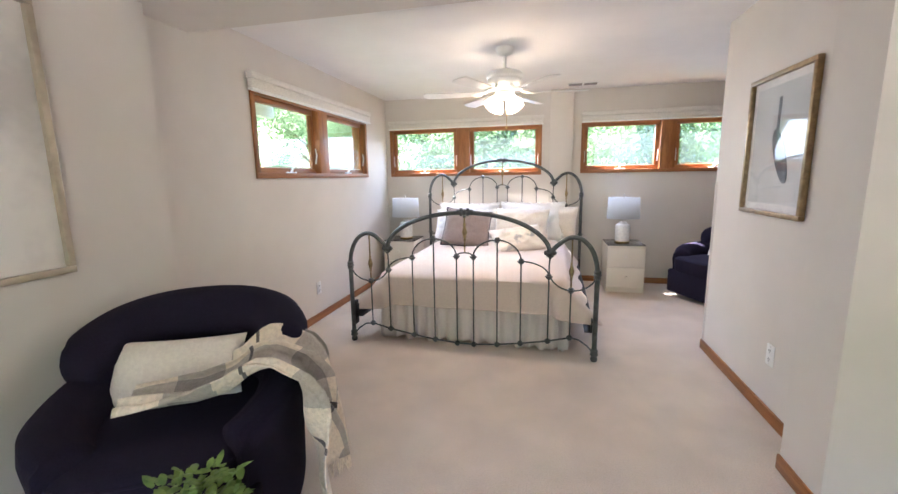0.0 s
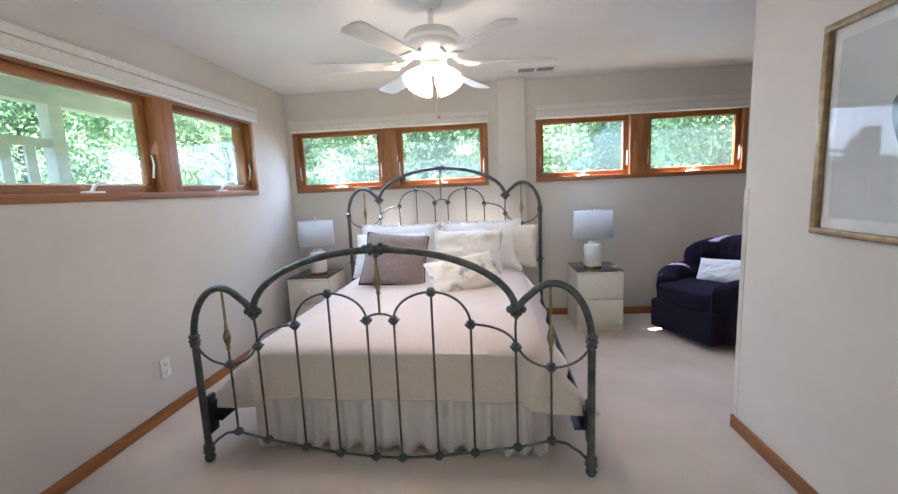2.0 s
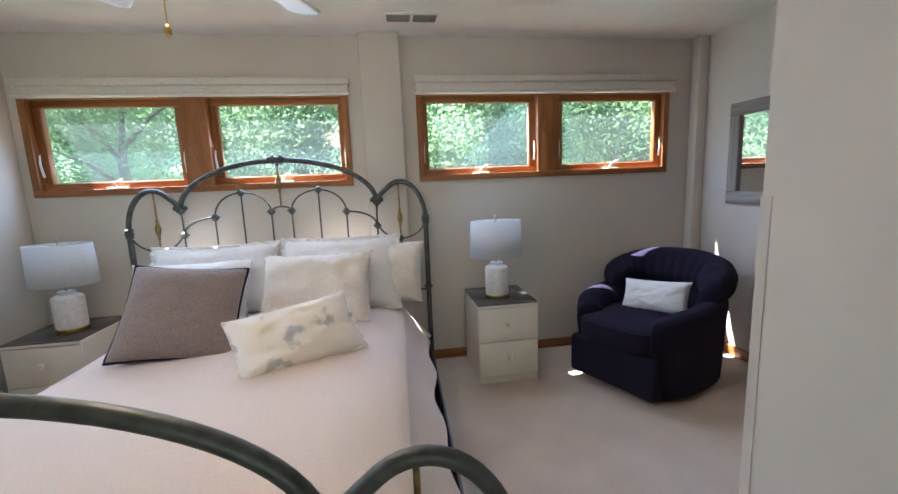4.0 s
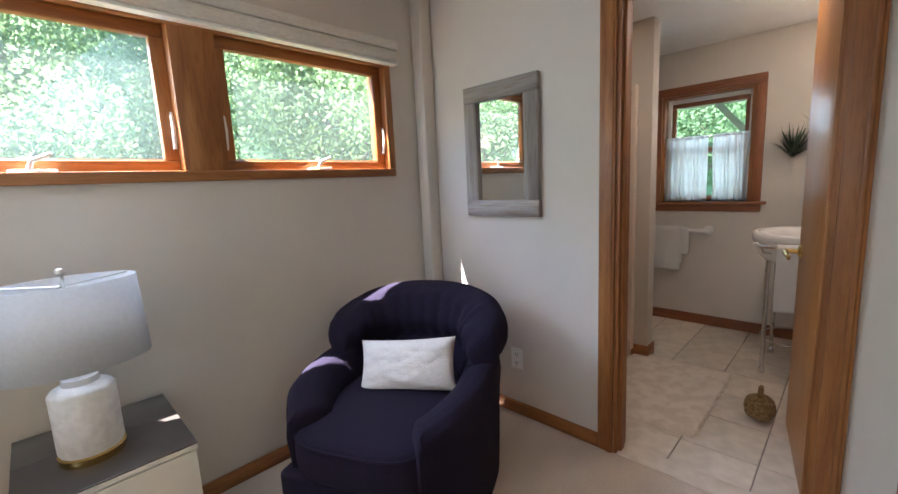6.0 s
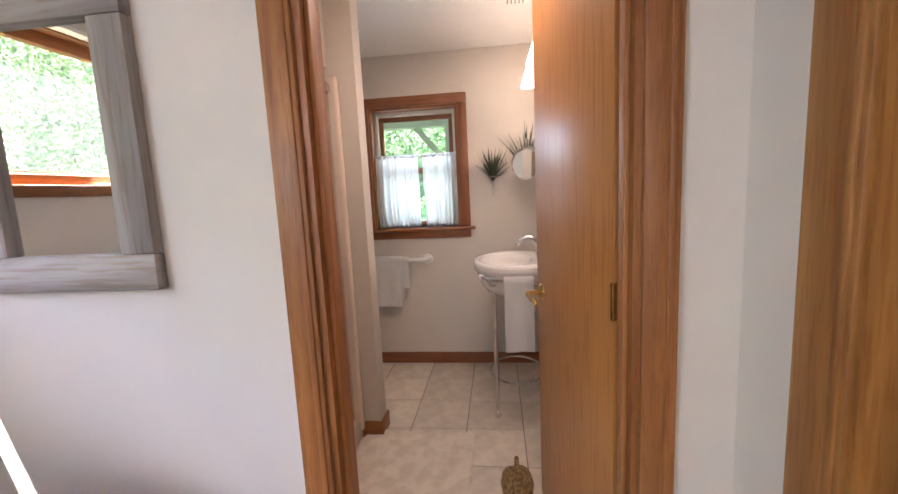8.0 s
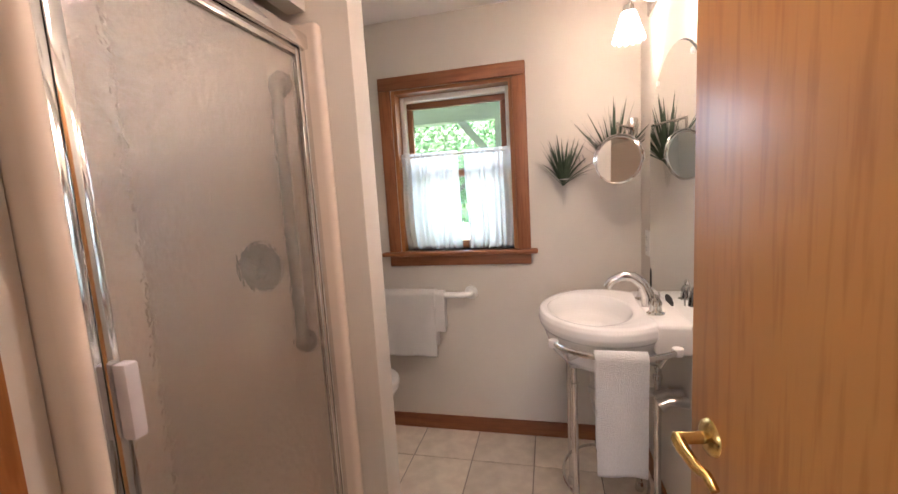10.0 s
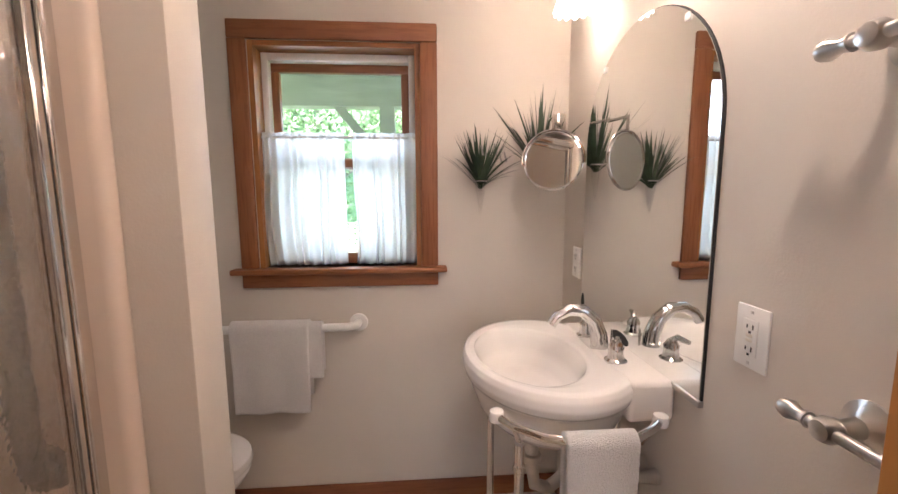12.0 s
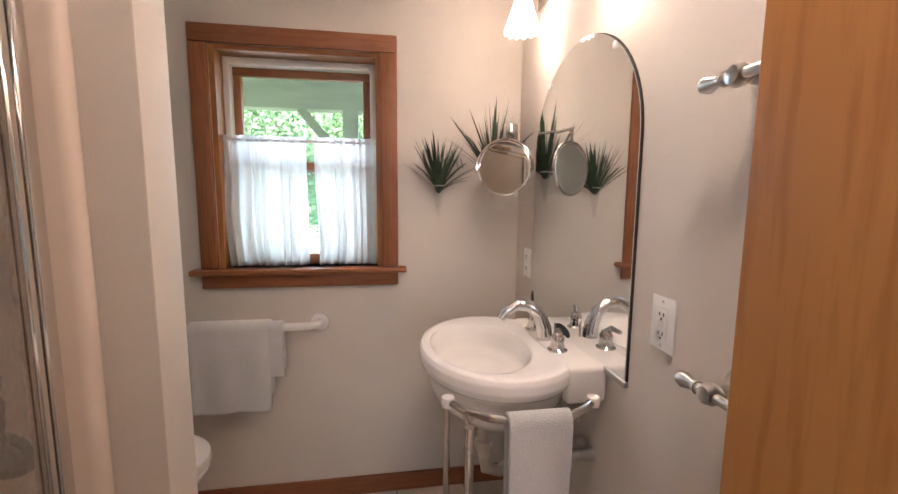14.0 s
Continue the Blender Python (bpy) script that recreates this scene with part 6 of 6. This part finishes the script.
def leaf_cloud(seed, n, rx, rz):
    r = random.Random(seed)
    vs, fs = [], []
    lumps = [(Vector((r.gauss(0, 0.5) * rx, r.gauss(0, 0.5) * rx, r.uniform(-0.8, 0.9) * rz)), r.uniform(0.25, 0.5) * rx) for _ in range(26)]
    for k in range(n):
        c, s = lumps[r.randrange(len(lumps))]
        d = Vector((r.gauss(0, 1), r.gauss(0, 1), r.gauss(0, 0.8))).normalized() * s * r.random() ** 0.33
        p = c + d
        a = Vector((r.gauss(0, 1), r.gauss(0, 1), r.gauss(0, 1))).normalized()
        b = a.orthogonal().normalized()
        w = r.uniform(0.02, 0.042)
        i = len(vs)
        vs += [p - a * w, p + b * w * 0.6, p + a * w, p - b * w * 0.6]
        fs.append((i, i + 1, i + 2, i + 3))
    me = bpy.data.meshes.new("crown")
    me.from_pydata([tuple(v) for v in vs], [], fs)
    me.materials.append(FOLIAGE)
    return me


CROWNS = [leaf_cloud(s, 38000, 2.0, 2.4) for s in (1, 2, 3)]


def tree(x, y, k, size, label):
    ob = thing("tree", label, "tree", (x, y, -0.5), random.uniform(0, 360), "trees outside")
    h = 3.4 * size
    bm = tube([(0, 0, 0), (0.04, 0.02, h * 0.3), (0.1, -0.05, h * 0.7), (0.05, 0.05, h)], [0.17 * size, 0.13 * size, 0.08 * size, 0.03], 8)
    for j in range(5):
        a = j * 1.3 + x
        z = h * (0.35 + 0.11 * j)
        tube([(0.05, 0, z), (0.6 * math.cos(a), 0.6 * math.sin(a), z + 0.5), (1.2 * math.cos(a), 1.2 * math.sin(a), z + 0.8)], [0.05, 0.035, 0.012], 6, bm)
    part("trunk", bm, BARK, ob)
    c = new("crown", CROWNS[k % 3])
    c.parent = ob
    c.matrix_basis = pose(0, 0, h * 0.85, 0, 0, x * 50) @ Matrix.Diagonal((size, size, size * 1.05, 1))


for i, (x, y, s) in enumerate(((-4.2, 10.5, 1.0), (-1.6, 12.4, 1.15), (0.8, 10.0, 0.95), (2.9, 11.6, 1.1), (5.0, 9.6, 1.0), (7.6, 11.5, 1.2), (-7.4, 12.5, 1.2), (-10.5, 5.5, 1.1), (-9.0, 8.4, 1.0), (-11.2, 1.8, 1.2),
                           (11.0, 5.6, 1.1), (12.2, 2.4, 1.2), (10.6, 8.2, 1.0), (4.0, 15.5, 1.5), (-3.0, 16.5, 1.6), (0.6, 16.0, 1.5), (10.0, 15.0, 1.6), (15.5, 4.2, 1.5), (-15.0, 4.0, 1.6), (-14.0, 10.0, 1.6))):
    tree(x, y, i, s, "leafy deciduous tree in summer sun")


def woods(u, v):
    a = 2 * math.pi * u
    r = 34 + 5 * noise.noise((math.cos(a) * 6, math.sin(a) * 6, v * 3)) + 1.6 * noise.noise((math.cos(a) * 25, math.sin(a) * 25, v * 9))
    return (r * math.cos(a), r * math.sin(a), -0.6 + v * (13.0 + 5.0 * noise.noise((math.cos(a) * 9, math.sin(a) * 9, 7))))


tagged(part("backdrop_woods", surface(260, 30, woods, closed_u=True), FOLIAGE), "far wooded slope behind the garden", "woods", kind="structure")

# porch beams outside the side windows
po = thing("porch_roof", "weathered whitewashed porch roof on posts outside the window", "porch", (0, 0, 0), kind="structure")
for k in range(9):
    part("rafter", box(-5.0, 1.2 + 0.55 * k, 2.60, -2.10, 1.26 + 0.55 * k, 2.72), BULBPLATE, po)
part("beam", box(-4.6, 0.2, 2.40, -4.45, 6.4, 2.60), BULBPLATE, po)
part("roof_boards", box(-5.1, 0.2, 2.721, -2.06, 6.4, 2.75), BULBPLATE, po)
for y in (2.2, 5.05):
    part("post", box(-4.6, y, -0.5, -4.46, y + 0.14, 2.40), BULBPLATE, po)
fence = thing("porch_screen", "white upright slat screen at the porch edge", "fence", (0, 0, 0))
for k in range(11):
    part("slat", box(-4.56, 2.46 + 0.235 * k, -0.5, -4.53, 2.56 + 0.235 * k, 2.05, bevel=0.004), BULBPLATE, fence)
for z in (0.35, 1.95):
    part("rail", box(-4.53, 2.34, z, -4.49, 5.05, z + 0.09, bevel=0.004), BULBPLATE, fence)
pb = thing("porch_roof", "weathered whitewashed porch roof on posts outside the bathroom", "porch", (0, 0, 0), kind="structure")
part("beam", box(7.1, 1.5, 2.10, 7.25, 6.5, 2.355), BULBPLATE, pb)
part("roof_boards", box(5.25, 1.5, 2.36, 7.5, 6.5, 2.40), BULBPLATE, pb)
part("post", box(7.1, 3.96, -0.5, 7.25, 4.09, 2.10), BULBPLATE, pb)
part("brace", tube([(7.17, 4.06, 1.62), (7.17, 4.46, 2.11)], 0.05, 4), BULBPLATE, pb)

# ---- floor tiles, last ----
TS, JOINT = 0.312, 0.006
tile_mesh = finish(box(-TS / 2 + JOINT / 2, -TS / 2 + JOINT / 2, -0.008, TS / 2 - JOINT / 2, TS / 2 - JOINT / 2, 0.0, bevel=0.0015, seg=1))
tile_mesh.name = "tile"
_n = TILE.node_tree
oi, hm = _n.nodes.new("ShaderNodeObjectInfo"), _n.nodes.new("ShaderNodeHueSaturation")
mr = _n.nodes.new("ShaderNodeMapRange")
mr.inputs[3].default_value, mr.inputs[4].default_value = 0.9, 1.08
_n.links.new(oi.outputs["Random"], mr.inputs[0])
_n.links.new(mr.outputs[0], hm.inputs["Value"])
_p = _n.nodes["Principled BSDF"]
_src = _p.inputs["Base Color"].links[0].from_socket
_n.links.new(_src, hm.inputs["Color"])
_n.links.new(hm.outputs[0], _p.inputs["Base Color"])
tile_mesh.materials.append(TILE)
for i in range(7):
    for j in range(7):
        ob = new("tile", tile_mesh)
        ob.parent = bf
        ob.location = (E + 0.102 + 0.056 + TS * i + 0.0, 3.07 + TS / 2 + TS * j + 0.0, random.uniform(-0.0006, 0.0004) + 0.0005)
